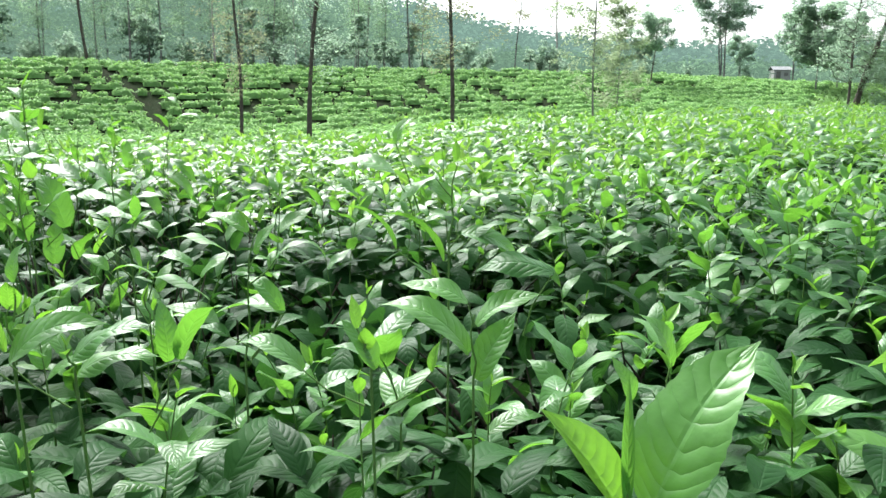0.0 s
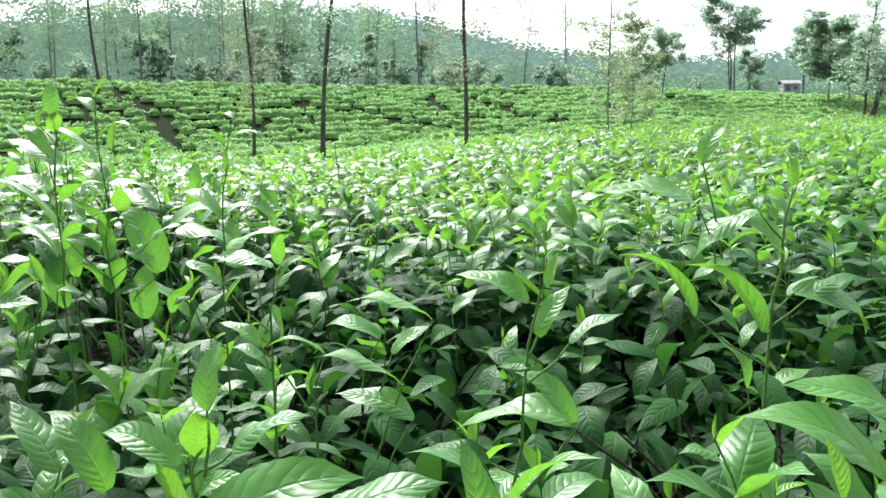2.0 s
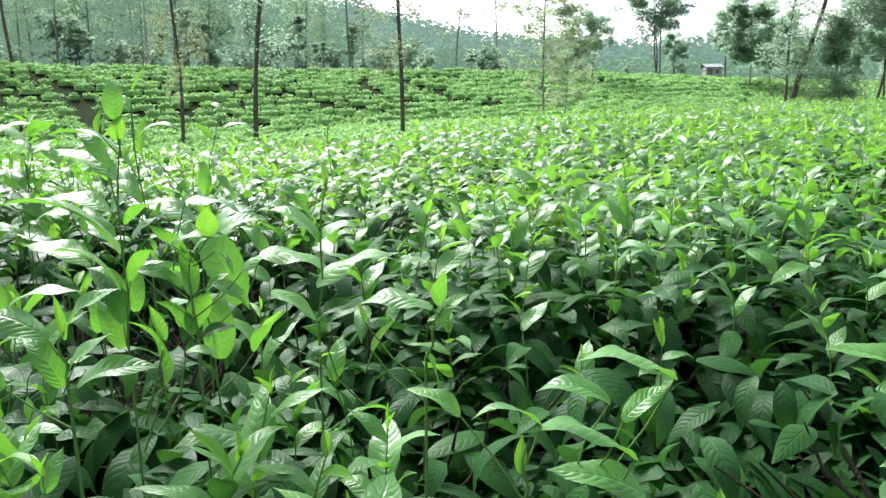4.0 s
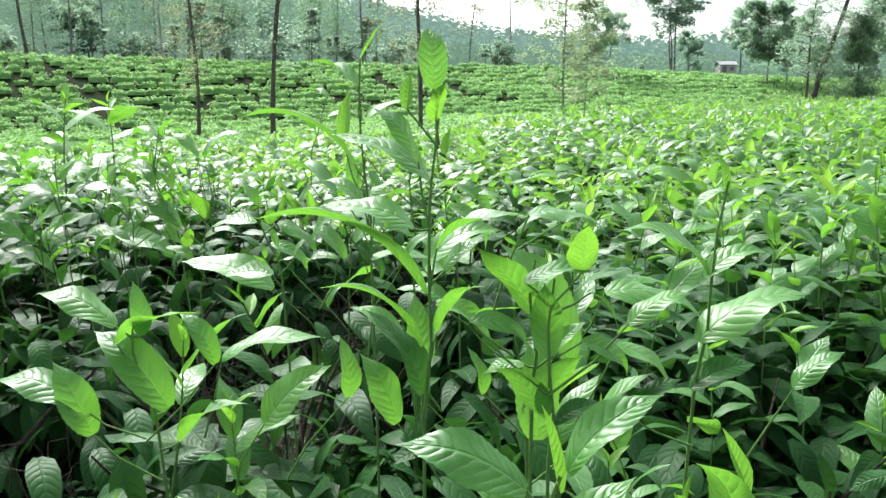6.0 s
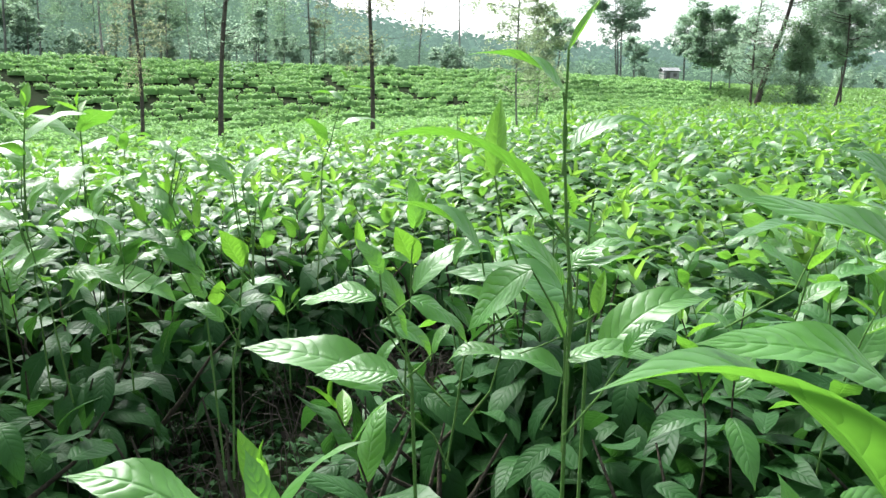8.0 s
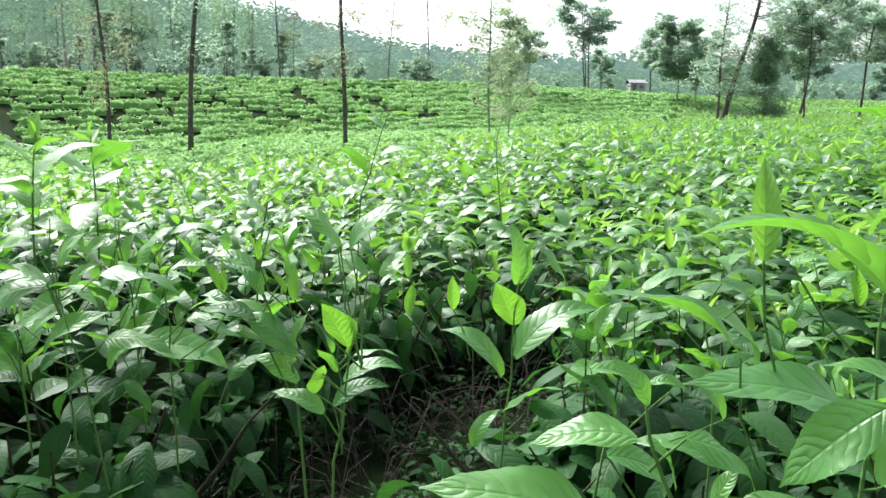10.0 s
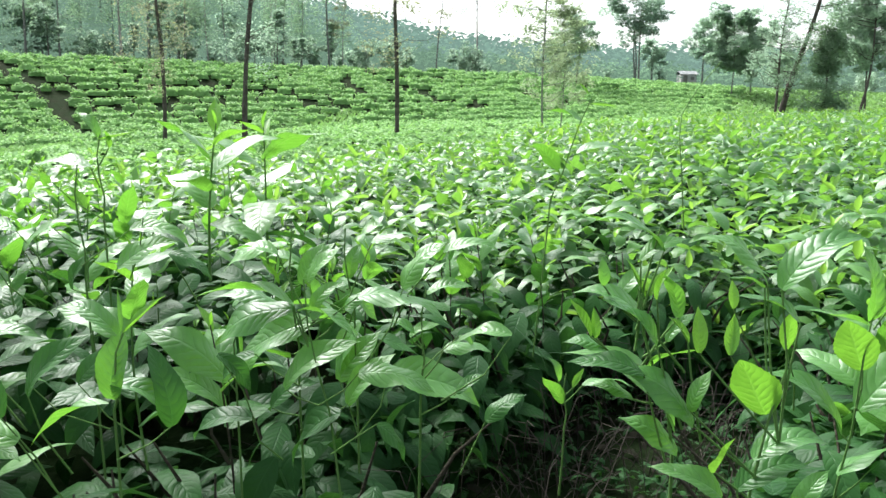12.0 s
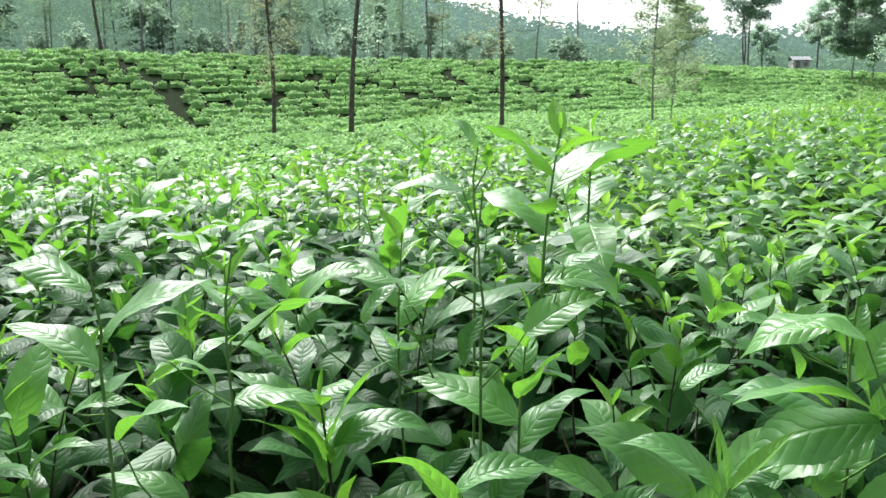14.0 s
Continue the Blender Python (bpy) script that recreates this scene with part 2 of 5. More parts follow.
def make(name, verts, quads, material, parent=None, label="", uv=None, smooth=True):
    """A quad mesh as one object, under its thing if one is given."""
    me = quad_mesh(name, verts, quads, uv, smooth)
    me.materials.append(material)
    ob = new(name, me)
    if parent is not None:
        ob.parent = parent
    if label:
        ob["label"] = label
    return ob


def tube(points, radii, sides=6):
    """Vertices and quads of a tapered tube along points."""
    pts, vs, qs = [Vector(p) for p in points], [], []
    for i, p in enumerate(pts):
        d = (pts[min(i + 1, len(pts) - 1)] - pts[max(i - 1, 0)]).normalized()
        a = d.cross(Vector((0.31, 0.95, 0.05))).normalized()
        b = d.cross(a)
        for k in range(sides):
            w = 2 * math.pi * k / sides
            vs.append(p + (a * math.cos(w) + b * math.sin(w)) * radii[i])
    for i in range(len(pts) - 1):
        for k in range(sides):
            k2 = (k + 1) % sides
            qs.append((i * sides + k, i * sides + k2, (i + 1) * sides + k2, (i + 1) * sides + k))
    return np.array([tuple(v) for v in vs]), np.array(qs)


def join(parts):
    """Several (verts, quads) as one."""
    vs, qs, n = [], [], 0
    for v, q in parts:
        vs.append(v)
        qs.append(np.asarray(q) + n)
        n += len(v)
    return np.concatenate(vs), np.concatenate(qs)


def leaf_shape(nu, nv, width=0.42, lift=0.3, droop=1.0, fold=0.25, wave=0.05, twist=0.0, tip=1.0, seed=0, teeth=0.0):
    """One leaf of length 1 along +y from its stalk, upper side to +z: verts, quads, uv."""
    rng = random.Random(seed)
    ph = rng.uniform(0, 6.28)
    us = np.linspace(0, 1, nu + 1)
    y = z = 0.0
    vs, uv = [], []
    for i, u in enumerate(us):
        ang = lift - droop * u + 0.12 * math.sin(5 * u + ph)
        if i:
            y += math.cos(ang) / nu
            z += math.sin(ang) / nu
        f = max(0.0, math.sin(math.pi * min(1, 0.03 + 0.97 * u) ** 0.8)) ** 0.85 * (1 - 0.1 * u)
        if u > 0.82:
            f *= 1 - 0.4 * tip * (u - 0.82) / 0.18
        f = max(f, 0.03 if 0 < u < 1 else 0.02)
        for j in range(nv + 1):
            v = 2 * j / nv - 1
            x = v * f * width / 2 * (1 + teeth * (i % 2) if abs(v) > 0.99 else 1)
            up = fold * abs(x) + wave * abs(v) ** 2 * math.sin(9 * u + ph + 1.7 * (v > 0)) * f * width
            tw = twist * u
            vs.append((x * math.cos(tw) - up * math.sin(tw), y - up * math.sin(ang), z + up * math.cos(ang) * math.cos(tw) + x * math.sin(tw)))
            uv.append((u, j / nv))
    qs = [(i * (nv + 1) + j, i * (nv + 1) + j + 1, (i + 1) * (nv + 1) + j + 1, (i + 1) * (nv + 1) + j) for i in range(nu) for j in range(nv)]
    return np.array(vs), np.array(qs), np.array(uv)


def leaf_set(nu, nv, count, kind, seed):
    rng = random.Random(seed)
    made = []
    for k in range(count):
        if kind == "mature":
            a = dict(width=rng.uniform(0.33, 0.43), lift=rng.uniform(0.35, 0.65), droop=rng.uniform(0.7, 1.5), fold=rng.uniform(-0.25, 0.4), wave=rng.uniform(0.04, 0.12), twist=rng.uniform(-0.3, 0.3), tip=1.7)
        elif kind == "young":
            a = dict(width=rng.uniform(0.28, 0.38), lift=rng.uniform(0.05, 0.2), droop=rng.uniform(-0.2, 0.5), fold=rng.uniform(0.5, 1.0), wave=0.04, twist=rng.uniform(-0.2, 0.2))
        else:
            a = dict(width=rng.uniform(0.16, 0.24), lift=0.0, droop=rng.uniform(-0.1, 0.2), fold=1.4, wave=0.0)
        made.append(leaf_shape(nu, nv, seed=seed * 50 + k, teeth=0.05 if nu > 10 else 0.0, **a))
    return made


def turn_stack(az, pitch, roll):
    """Rotation matrices Rz(az) Rx(pitch) Ry(roll) for arrays of angles."""
    ca, sa, cp, sp, cr, sr = np.cos(az), np.sin(az), np.cos(pitch), np.sin(pitch), np.cos(roll), np.sin(roll)
    o, i = np.zeros_like(az), np.ones_like(az)
    rz = np.stack([np.stack([ca, -sa, o], -1), np.stack([sa, ca, o], -1), np.stack([o, o, i], -1)], 1)
    rx = np.stack([np.stack([i, o, o], -1), np.stack([o, cp, -sp], -1), np.stack([o, sp, cp], -1)], 1)
    ry = np.stack([np.stack([cr, o, sr], -1), np.stack([o, i, o], -1), np.stack([-sr, o, cr], -1)], 1)
    return rz @ rx @ ry


def leaf_mass(shapes, pos, az, pitch, roll, size, seed=0):
    """Many leaves as arrays: verts, quads, uv."""
    rng = np.random.default_rng(seed)
    pick = rng.integers(0, len(shapes), len(pos))
    turn = turn_stack(az, pitch, roll)
    vs, qs, uvs, n = [], [], [], 0
    for k, (v, q, uv) in enumerate(shapes):
        use = np.nonzero(pick == k)[0]
        if not len(use):
            continue
        w = np.einsum("nij,vj->nvi", turn[use], v) * size[use, None, None] + pos[use, None, :]
        vs.append(w.reshape(-1, 3))
        qs.append((q[None] + (np.arange(len(use)) * len(v))[:, None, None] + n).reshape(-1, 4))
        uvs.append(np.tile(uv, (len(use), 1)))
        n += len(use) * len(v)
    return np.concatenate(vs), np.concatenate(qs), np.concatenate(uvs)


def vnoise(x, y, seed=0):
    """Smooth value noise on arrays, 0 to 1."""
    x, y = np.asarray(x, float), np.asarray(y, float)
    xi, yi = np.floor(x).astype(np.int64), np.floor(y).astype(np.int64)
    fx, fy = smooth01(x - xi), smooth01(y - yi)

    def h(a, b):
        n = (a * 374761393 + b * 668265263 + seed * 974634777) & 0x7FFFFFFF
        n = ((n ^ (n >> 13)) * 1274126177) & 0x7FFFFFFF
        return ((n ^ (n >> 16)) & 0xFFFF) / 65535.0

    return (h(xi, yi) * (1 - fx) + h(xi + 1, yi) * fx) * (1 - fy) + (h(xi, yi + 1) * (1 - fx) + h(xi + 1, yi + 1) * fx) * fy


# ---- the lie of the land ----
EDGE_X = [-60, -6, -3, -2, -1, 0, 1.5, 3.5, 6, 8, 11, 30, 60]
EDGE_Y = [-20, 1.5, 3.9, 5.0, 6.0, 6.9, 9.0, 11.6, 15, 18.5, 21.5, 32, 40]


def brow(x, y):
    """How far past the near field's brow, in metres."""
    return (y - np.interp(x, EDGE_X, EDGE_Y)) * 0.64


def crest_line(x):
    return np.interp(x, [-60, -22, -10, -5, 5, 20, 60], [46, 49, 54, 58, 61, 66, 70])


def far_height(x, y):
    """Ground of the valley, the opposite slope and the land behind it."""
    foot = np.interp(x, [-40, -12, 0, 5, 20, 60], [-1.3, -0.95, -0.62, -0.45, -0.25, -0.25])
    crest = np.interp(x, [-60, -27, -15, 0, 17, 32, 50, 90], [3.36, 3.16, 3.02, 2.98, 2.6, 2.02, 1.7, 1.65])
    yc = crest_line(x)
    up = np.clip((y - yc + 16) / 16, 0, 1)
    up = 0.7 * up + 0.3 * smooth01(up)
    z = foot + (crest - foot) * up
    z = z + np.clip(y - yc, 0, 60) * 0.018
    ridge = np.interp(x, [-140, -40, -25, -9, 0, 6, 14, 22, 45, 110], [17, 18, 19.5, 16.5, 13.5, 11.5, 8.7, 7.4, 6.2, 5.5])
    return z + (ridge - 3.6) * smooth01((y - 118) / 85)


def ground_height(x, y):
    x, y = np.asarray(x, float), np.asarray(y, float)
    b = brow(x, y)
    near = 0.2 + 0.03 * (vnoise(x * 1.2, y * 1.2, 3) - 0.5)
    fall = smooth01((b + 0.8) / 8.5)
    return near * (1 - fall) + far_height(x, np.maximum(y, 20)) * fall


def build_ground():
    def steps(lo, hi, fine, grow):
        out, s = [0.0], fine
        while out[-1] < hi:
            out.append(out[-1] + s)
            s *= grow
        neg, s = [0.0], fine
        while neg[-1] > lo:
            neg.append(neg[-1] - s)
            s *= grow
        return np.array(sorted(set(neg[1:] + out)))
    xs, ys = steps(-900, 900, 0.25, 1.045), steps(-200, 1800, 0.25, 1.04) + 3.0
    gx, gy = np.meshgrid(xs, ys)
    v = np.stack([gx, gy, ground_height(gx, gy)], -1).reshape(-1, 3)
    nx = len(xs)
    i, j = np.meshgrid(np.arange(nx - 1), np.arange(len(ys) - 1))
    a = (j * nx + i).ravel()
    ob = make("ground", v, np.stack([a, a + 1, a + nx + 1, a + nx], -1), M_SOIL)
    tagged(ob, "dark earth and weeds of a hilly tea estate, darkened for shade between bushes", "ground", kind="structure")


build_ground()

# ---- the near tea rows ----
AISLES = [
    [(-0.3, 2.75), (-0.1, 2.72), (0.3, 2.62), (0.62, 2.3), (0.95, 2.2)],
    [(-0.39, 3.0), (-0.31, 3.4), (-0.1, 3.82), (0.06, 4.1)],
    [(0.66, 2.34), (1.0, 2.3)],
    [(-0.26, 3.5), (-0.02, 3.85), (0.14, 4.05)],
]
AISLE_W = [0.08, 0.26, 0.19, 0.34]
WALKWAY = [(0.9, 0.89), (0.6, 1.22), (0.32, 1.42), (-0.06, 1.88), (-0.27, 2.13), (-0.62, 2.5), (-0.93, 2.72)]


def line_distance(x, y, line):
    x, y = np.asarray(x, float), np.asarray(y, float)
    best = np.full(x.shape, 1e9)
    for (ax, ay), (bx, by) in zip(line[:-1], line[1:]):
        dx, dy = bx - ax, by - ay
        t = np.clip(((x - ax) * dx + (y - ay) * dy) / (dx * dx + dy * dy), 0, 1)
        best = np.minimum(best, np.hypot(x - ax - t * dx, y - ay - t * dy))
    return best


def in_aisle(x, y):
    """Below 0 in the gaps between bushes, in metres to their edge elsewhere."""
    front = np.interp(x, [-3, -1.0, -0.5, -0.4, -0.2], [3.6, 3.24, 3.14, 3.0, 2.95])
    side = np.interp(y, [2.2, 2.35, 2.62, 2.7], [-0.2, -0.34, -0.38, -0.2])
    lane = np.maximum(np.asarray(x, float) - side, (np.asarray(y) - front) * 0.98)
    ragged = 0.12 * (vnoise(np.asarray(x) * 5, np.asarray(y) * 5, 41) - 0.5)
    hollow = np.maximum(np.abs(np.asarray(x, float) + 0.1) - 0.3, np.abs(np.asarray(y, float) - 2.96) - 0.22)
    gap = np.minimum(lane, hollow)
    for line, w in zip(AISLES, AISLE_W):
        gap = np.minimum(gap, line_distance(x, y, line) - w)
    return gap + ragged


def from_lane(x, y):
    """Depth into the rows from the lane that runs along them."""
    lo = np.where(x < 0.9, 1.25 + 0.96 * (0.9 - x), 1.25 + (x - 0.9))
    return y - lo


def canopy(x, y):
    """Height of the plucked table above the datum."""
    g = ground_height(x, y)
    lump = 0.16 * (vnoise(np.asarray(x) * 1.5, np.asarray(y) * 1.5, 7) - 0.5) + 0.1 * (vnoise(np.asarray(x) * 4, np.asarray(y) * 4, 9) - 0.5)
    edge = 0.32 * np.exp(-(np.clip(in_aisle(x, y), 0, 9) / 0.17) ** 1.3)
    side = 0.07 * smooth01((2.5 - np.asarray(x)) / 4.0) * smooth01((from_lane(np.asarray(x), np.asarray(y)) - 1.2) / 2.0)
    return g + 0.52 + 0.2 * smooth01((brow(np.asarray(x, float), np.asarray(y, float)) + 0.8) / 8.5) + lump - edge - side


HI_MATURE = leaf_set(14, 4, 10, "mature", 1)
HI_YOUNG = leaf_set(8, 4, 5, "young", 2)
HI_BUD = leaf_set(6, 2, 3, "bud", 3)
MID_MATURE = leaf_set(6, 2, 6, "mature", 8)
LO_MATURE = leaf_set(7, 2, 8, "mature", 4)
LO_YOUNG = leaf_set(4, 2, 4, "young", 5)
FAR_MATURE = leaf_set(3, 2, 5, "mature", 6)


def shared(shapes, name, material):
    out = []
    for v, q, uv in shapes:
        me = quad_mesh(name, v, q, uv)
        me.materials.append(material)
        out.append(me)
    return out


ME_MATURE = shared(HI_MATURE, "leaf", M_MATURE)
ME_YOUNG = shared(HI_YOUNG, "leaf", M_YOUNG)
ME_OLD_SHADED = shared(HI_MATURE[:5], "leaf", M_OLD_SHADED)
ME_BUD = shared(HI_BUD, "bud", M_YOUNG)


def aim(origin, az, pitch, roll, size):
    return Matrix.LocRotScale(origin, (Matrix.Rotation(az, 3, "Z") @ Matrix.Rotation(pitch, 3, "X") @ Matrix.Rotation(roll, 3, "Y")).to_euler(), (size, size, size))


def shoot(bush, rng, x, y, base_z, tip_z, lean=None, leaves=8, size=1.0, spin=None, first=0.22, wood=None, shade=0.0):
    """One leafy shoot of a bush: its stem, with each leaf and the bud on it."""
    lx, ly = lean if lean else (rng.uniform(-0.05, 0.05), rng.uniform(-0.05, 0.05))
    h = tip_z - base_z
    bx, by = rng.uniform(-0.012, 0.012), rng.uniform(-0.012, 0.012)
    pts = []
    for k in range(7):
        t = k / 6
        pts.append((x + lx * (t * t - 1) + bx * math.sin(3 * t), y + ly * (t * t - 1) + by * math.sin(3 * t), base_z + h * t))
    v, q = tube(pts, [0.002 * size * (1 - 0.55 * k / 6) for k in range(7)], 5)
    stem = make("shoot", v - np.array(pts[0]), q, wood or M_STEM, bush)
    stem.matrix_parent_inverse = bush.matrix_basis.inverted()
    stem.location = pts[0]
    origin = Vector(pts[0])
    az = rng.uniform(0, 6.28) if spin is None else spin
    for k in range(leaves + 2):
        t = first + (1 - first) * min(1.0, k / (leaves + 0.5)) ** 0.85
        f = t * 6
        i = min(5, int(f))
        p = Vector(pts[i]).lerp(Vector(pts[i + 1]), f - i) - origin
        az += 2.4 + rng.uniform(-0.5, 0.5)
        top = k - leaves
        if top >= 1:
            me, pitch, ls = rng.choice(ME_BUD), rng.uniform(0.9, 1.5), rng.uniform(0.018, 0.03)
        elif top == 0:
            me, pitch, ls = rng.choice(ME_YOUNG), rng.uniform(0.3, 1.2), rng.uniform(0.03, 0.05)
        elif k == leaves - 1:
            me, pitch, ls = rng.choice(ME_MATURE if rng.random() < 0.5 else ME_YOUNG), rng.uniform(0.2, 0.8), rng.uniform(0.045, 0.07)
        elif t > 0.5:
            me = rng.choice(ME_OLD_SHADED if rng.random() < shade else ME_MATURE)
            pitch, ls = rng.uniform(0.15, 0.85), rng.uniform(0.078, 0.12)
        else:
            me = rng.choice(ME_MATURE if rng.random() < (t - 0.22) * 1.6 else ME_OLD_SHADED)
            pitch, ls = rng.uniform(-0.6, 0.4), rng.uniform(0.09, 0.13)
        ls *= size
        ob = new("bud" if top >= 1 else "leaf", me)
        ob.parent = stem
        ob.matrix_basis = aim(p, az, pitch, rng.uniform(-0.3, 0.3), ls)
    return stem


def bush_centres():
    out = []
    rng = random.Random(5)
    for j in range(-2, 6):
        for i in range(-4, 5):
            x = 0.1 + i * 0.72 + 0.36 * (j % 2) + rng.uniform(-0.1, 0.1)
            y = 1.9 + j * 0.62 - 0.45 * (i * 0.72) + rng.uniform(-0.1, 0.1)
            out.append((x, y))
    return np.array(out)


BUSHES = bush_centres()
bush_objects = {}


def bush_at(x, y):
    k = int(np.argmin(np.hypot(BUSHES[:, 0] - x, BUSHES[:, 1] - y)))
    if k not in bush_objects:
        ob = new("tea_bush")
        ob.location = (BUSHES[k, 0], BUSHES[k, 1], float(ground_height(*BUSHES[k])))
        tagged(ob, "glossy green tea bush with fresh pale shoots on dark soil", "bush", "tea bushes of the near rows")
        bush_objects[k] = ob
    return k, bush_objects[k]


HERO_STEMS = []
HI_BROAD = [leaf_shape(26, 6, teeth=0.045, width=0.46, lift=0.3, droop=0.75, fold=0.2, wave=0.07, tip=1.6, seed=k) for k in (901, 902)]
HI_LONG = [leaf_shape(26, 6, teeth=0.04, width=0.28, lift=0.45, droop=1.1, fold=0.3, wave=0.05, tip=1.6, seed=903)]
HI_WIDE = [leaf_shape(20, 6, teeth=0.05, width=0.7, lift=0.1, droop=0.3, fold=0.3, wave=0.06, tip=0.3, seed=k) for k in (904, 905)]
HI_HERO = [leaf_shape(26, 6, teeth=0.045, width=w, lift=0.45, droop=dr, fold=fo, wave=wa, twist=tw, tip=1.7, seed=k) for k, w, dr, fo, wa, tw in (
    (911, 0.4, 1.1, 0.1, 0.09, 0.25), (912, 0.37, 1.4, 0.25, 0.1, -0.25), (913, 0.42, 0.9, -0.1, 0.12, 0.15), (914, 0.38, 1.2, 0.2, 0.07, -0.15))]
HI_SLIM = [leaf_shape(14, 4, width=0.2, lift=0.1, droop=0.25, fold=0.8, wave=0.04, seed=907)]
HI_NARROW = [leaf_shape(8, 2, width=0.1, lift=0.0, droop=0.05, fold=1.2, wave=0.0, seed=906)]
HERO_KINDS = {"m": (HI_HERO, M_MATURE), "o": (HI_HERO, M_OLD_SHADED), "b": (HI_BROAD, M_MATURE), "l": (HI_LONG, M_MATURE), "w": (HI_WIDE, M_YOUNG), "y": (HI_YOUNG, M_YOUNG), "n": (HI_NARROW, M_MATURE), "s": (HI_SLIM, M_YOUNG)}
HERO_MESHES = {k: shared(shapes, "leaf", mat) for k, (shapes, mat) in HERO_KINDS.items()}


def hero_shoot(foot, tip, leaves):
    """A prominent shoot: its stem from foot to tip, and leaves by base, heading, rise and length."""
    rng = random.Random(int(abs(foot[0]) * 9999) + len(leaves))
    foot, tip = Vector(foot), Vector(tip)
    k, bush = bush_at(foot.x, foot.y)
    low = Vector((foot.x + (foot.x - tip.x) * 0.3, foot.y + 0.02, min(foot.z - 0.12, 0.5)))
    pts = [low.lerp(foot, t) + Vector((0.004 * math.sin(6 * t), 0, 0)) for t in (0, 0.5)] + [foot.lerp(tip, t) + Vector((0.003 * math.sin(7 * t), 0.003 * math.cos(5 * t), 0)) for t in (0, 0.25, 0.5, 0.75, 1)]
    v, q = tube(pts, [0.0017 - 0.00014 * n for n in range(7)], 6)
    stem = make("shoot", v - np.array(foot), q, M_STEM, bush)
    stem.matrix_parent_inverse = bush.matrix_basis.inverted()
    stem.location = foot
    HERO_STEMS.append((foot.x, foot.y))
    for bx, by, bz, az, rise, length, roll, kind in leaves:
        shapes, meshes = HERO_KINDS[kind][0], HERO_MESHES[kind]
        n = rng.randrange(len(shapes))
        end = shapes[n][0].reshape(-1, 3)[-3]
        chord = math.hypot(end[1], end[2])
        pitch = radians(rise) - math.atan2(end[2], end[1])
        ob = new("leaf", meshes[n])
        ob.parent = stem
        base = Vector((bx, by, bz))
        near = min((p for p in pts), key=lambda p: (p - base).length)
        ob.matrix_basis = aim(base - foot, radians(az), pitch, radians(roll), length / chord)
        gap = (near - base).length
        if gap > 0.01:
            # the leaf's stalk back to the stem, or a side shoot of its own
            if gap < 0.07:
                root = near - Vector((0, 0, 0.9 * gap))
            else:
                root = base + Vector(((near.x - base.x) * 0.35, 0.02, -rng.uniform(0.06, 0.09)))
            mid = root.lerp(base, 0.55) + Vector((rng.uniform(-0.1, 0.1) * gap, 0, -0.05 * gap))
            tv, tq = tube([root, mid, base], [0.0011, 0.0009, 0.0007], 5)
            make("twig", tv - np.array(foot), tq, M_STEM, stem)



hero_shoot((0.960, 1.162, 0.809), (0.957, 1.168, 0.839), [
    (0.966, 1.166, 0.830, -73, 54, 0.077, 22, "b"),
    (0.955, 1.166, 0.830, 77, 52, 0.050, -34, "y"),
    (0.957, 1.166, 0.830, -4, 79, 0.052, -7, "n")])
hero_shoot((0.466, 1.600, 0.744), (0.470, 1.600, 0.794), [
    (0.471, 1.600, 0.787, -165, 75, 0.030, 0, "w"),
    (0.476, 1.600, 0.814, -27, 68, 0.038, 0, "b"),
    (0.461, 1.600, 0.746, 72, 66, 0.056, -24, "s"),
    (0.458, 1.600, 0.782, 82, 17, 0.049, -24, "m"),
    (0.466, 1.600, 0.756, -78, 57, 0.030, 30, "m"),
    (0.488, 1.600, 0.790, -84, 24, 0.048, 15, "m")])
hero_shoot((0.530, 1.590, 0.730), (0.529, 1.590, 0.753), [
    (0.469, 1.591, 0.737, -84, 20, 0.098, 27, "m"),
    (0.530, 1.590, 0.742, -84, 23, 0.082, 24, "m"),
    (0.534, 1.590, 0.728, -84, 11, 0.078, 21, "m"),
    (0.422, 1.592, 0.772, 79, 47, 0.053, -27, "m"),
    (0.634, 1.588, 0.744, -101, 47, 0.075, -22, "m"),
    (0.622, 1.588, 0.742, 68, 71, 0.059, -36, "m")])
hero_shoot((0.468, 1.924, 0.680), (0.467, 1.924, 0.729), [
    (0.554, 1.922, 0.714, 96, 18, 0.096, 11, "m"),
    (0.583, 1.922, 0.779, 96, 14, 0.082, 8, "m"),
    (0.479, 1.924, 0.745, 96, 8, 0.056, 8, "m"),
    (0.464, 1.924, 0.705, -17, 70, 0.030, 0, "y"),
    (0.533, 1.923, 0.761, 82, 7, 0.057, -18, "m"),
    (0.544, 1.923, 0.746, -83, 32, 0.047, 30, "m"),
    (0.564, 1.922, 0.681, 82, 14, 0.081, -15, "m"),
    (0.417, 1.925, 0.754, 82, 22, 0.047, -24, "m")])
hero_shoot((0.648, 1.748, 0.689), (0.666, 1.747, 0.845), [
    (0.659, 1.747, 0.838, 82, 15, 0.056, -30, "m"),
    (0.669, 1.747, 0.840, 80, 42, 0.036, -12, "s"),
    (0.673, 1.747, 0.848, -41, 64, 0.028, 0, "y"),
    (0.666, 1.747, 0.813, -80, 53, 0.044, 39, "m"),
    (0.664, 1.747, 0.792, 82, -9, 0.026, -42, "b"),
    (0.693, 1.747, 0.745, 80, 39, 0.058, -30, "m"),
    (0.696, 1.747, 0.746, 82, -7, 0.090, -12, "m"),
    (0.689, 1.747, 0.808, -83, 26, 0.045, 12, "m"),
    (0.631, 1.748, 0.717, 82, 5, 0.048, -18, "o")])
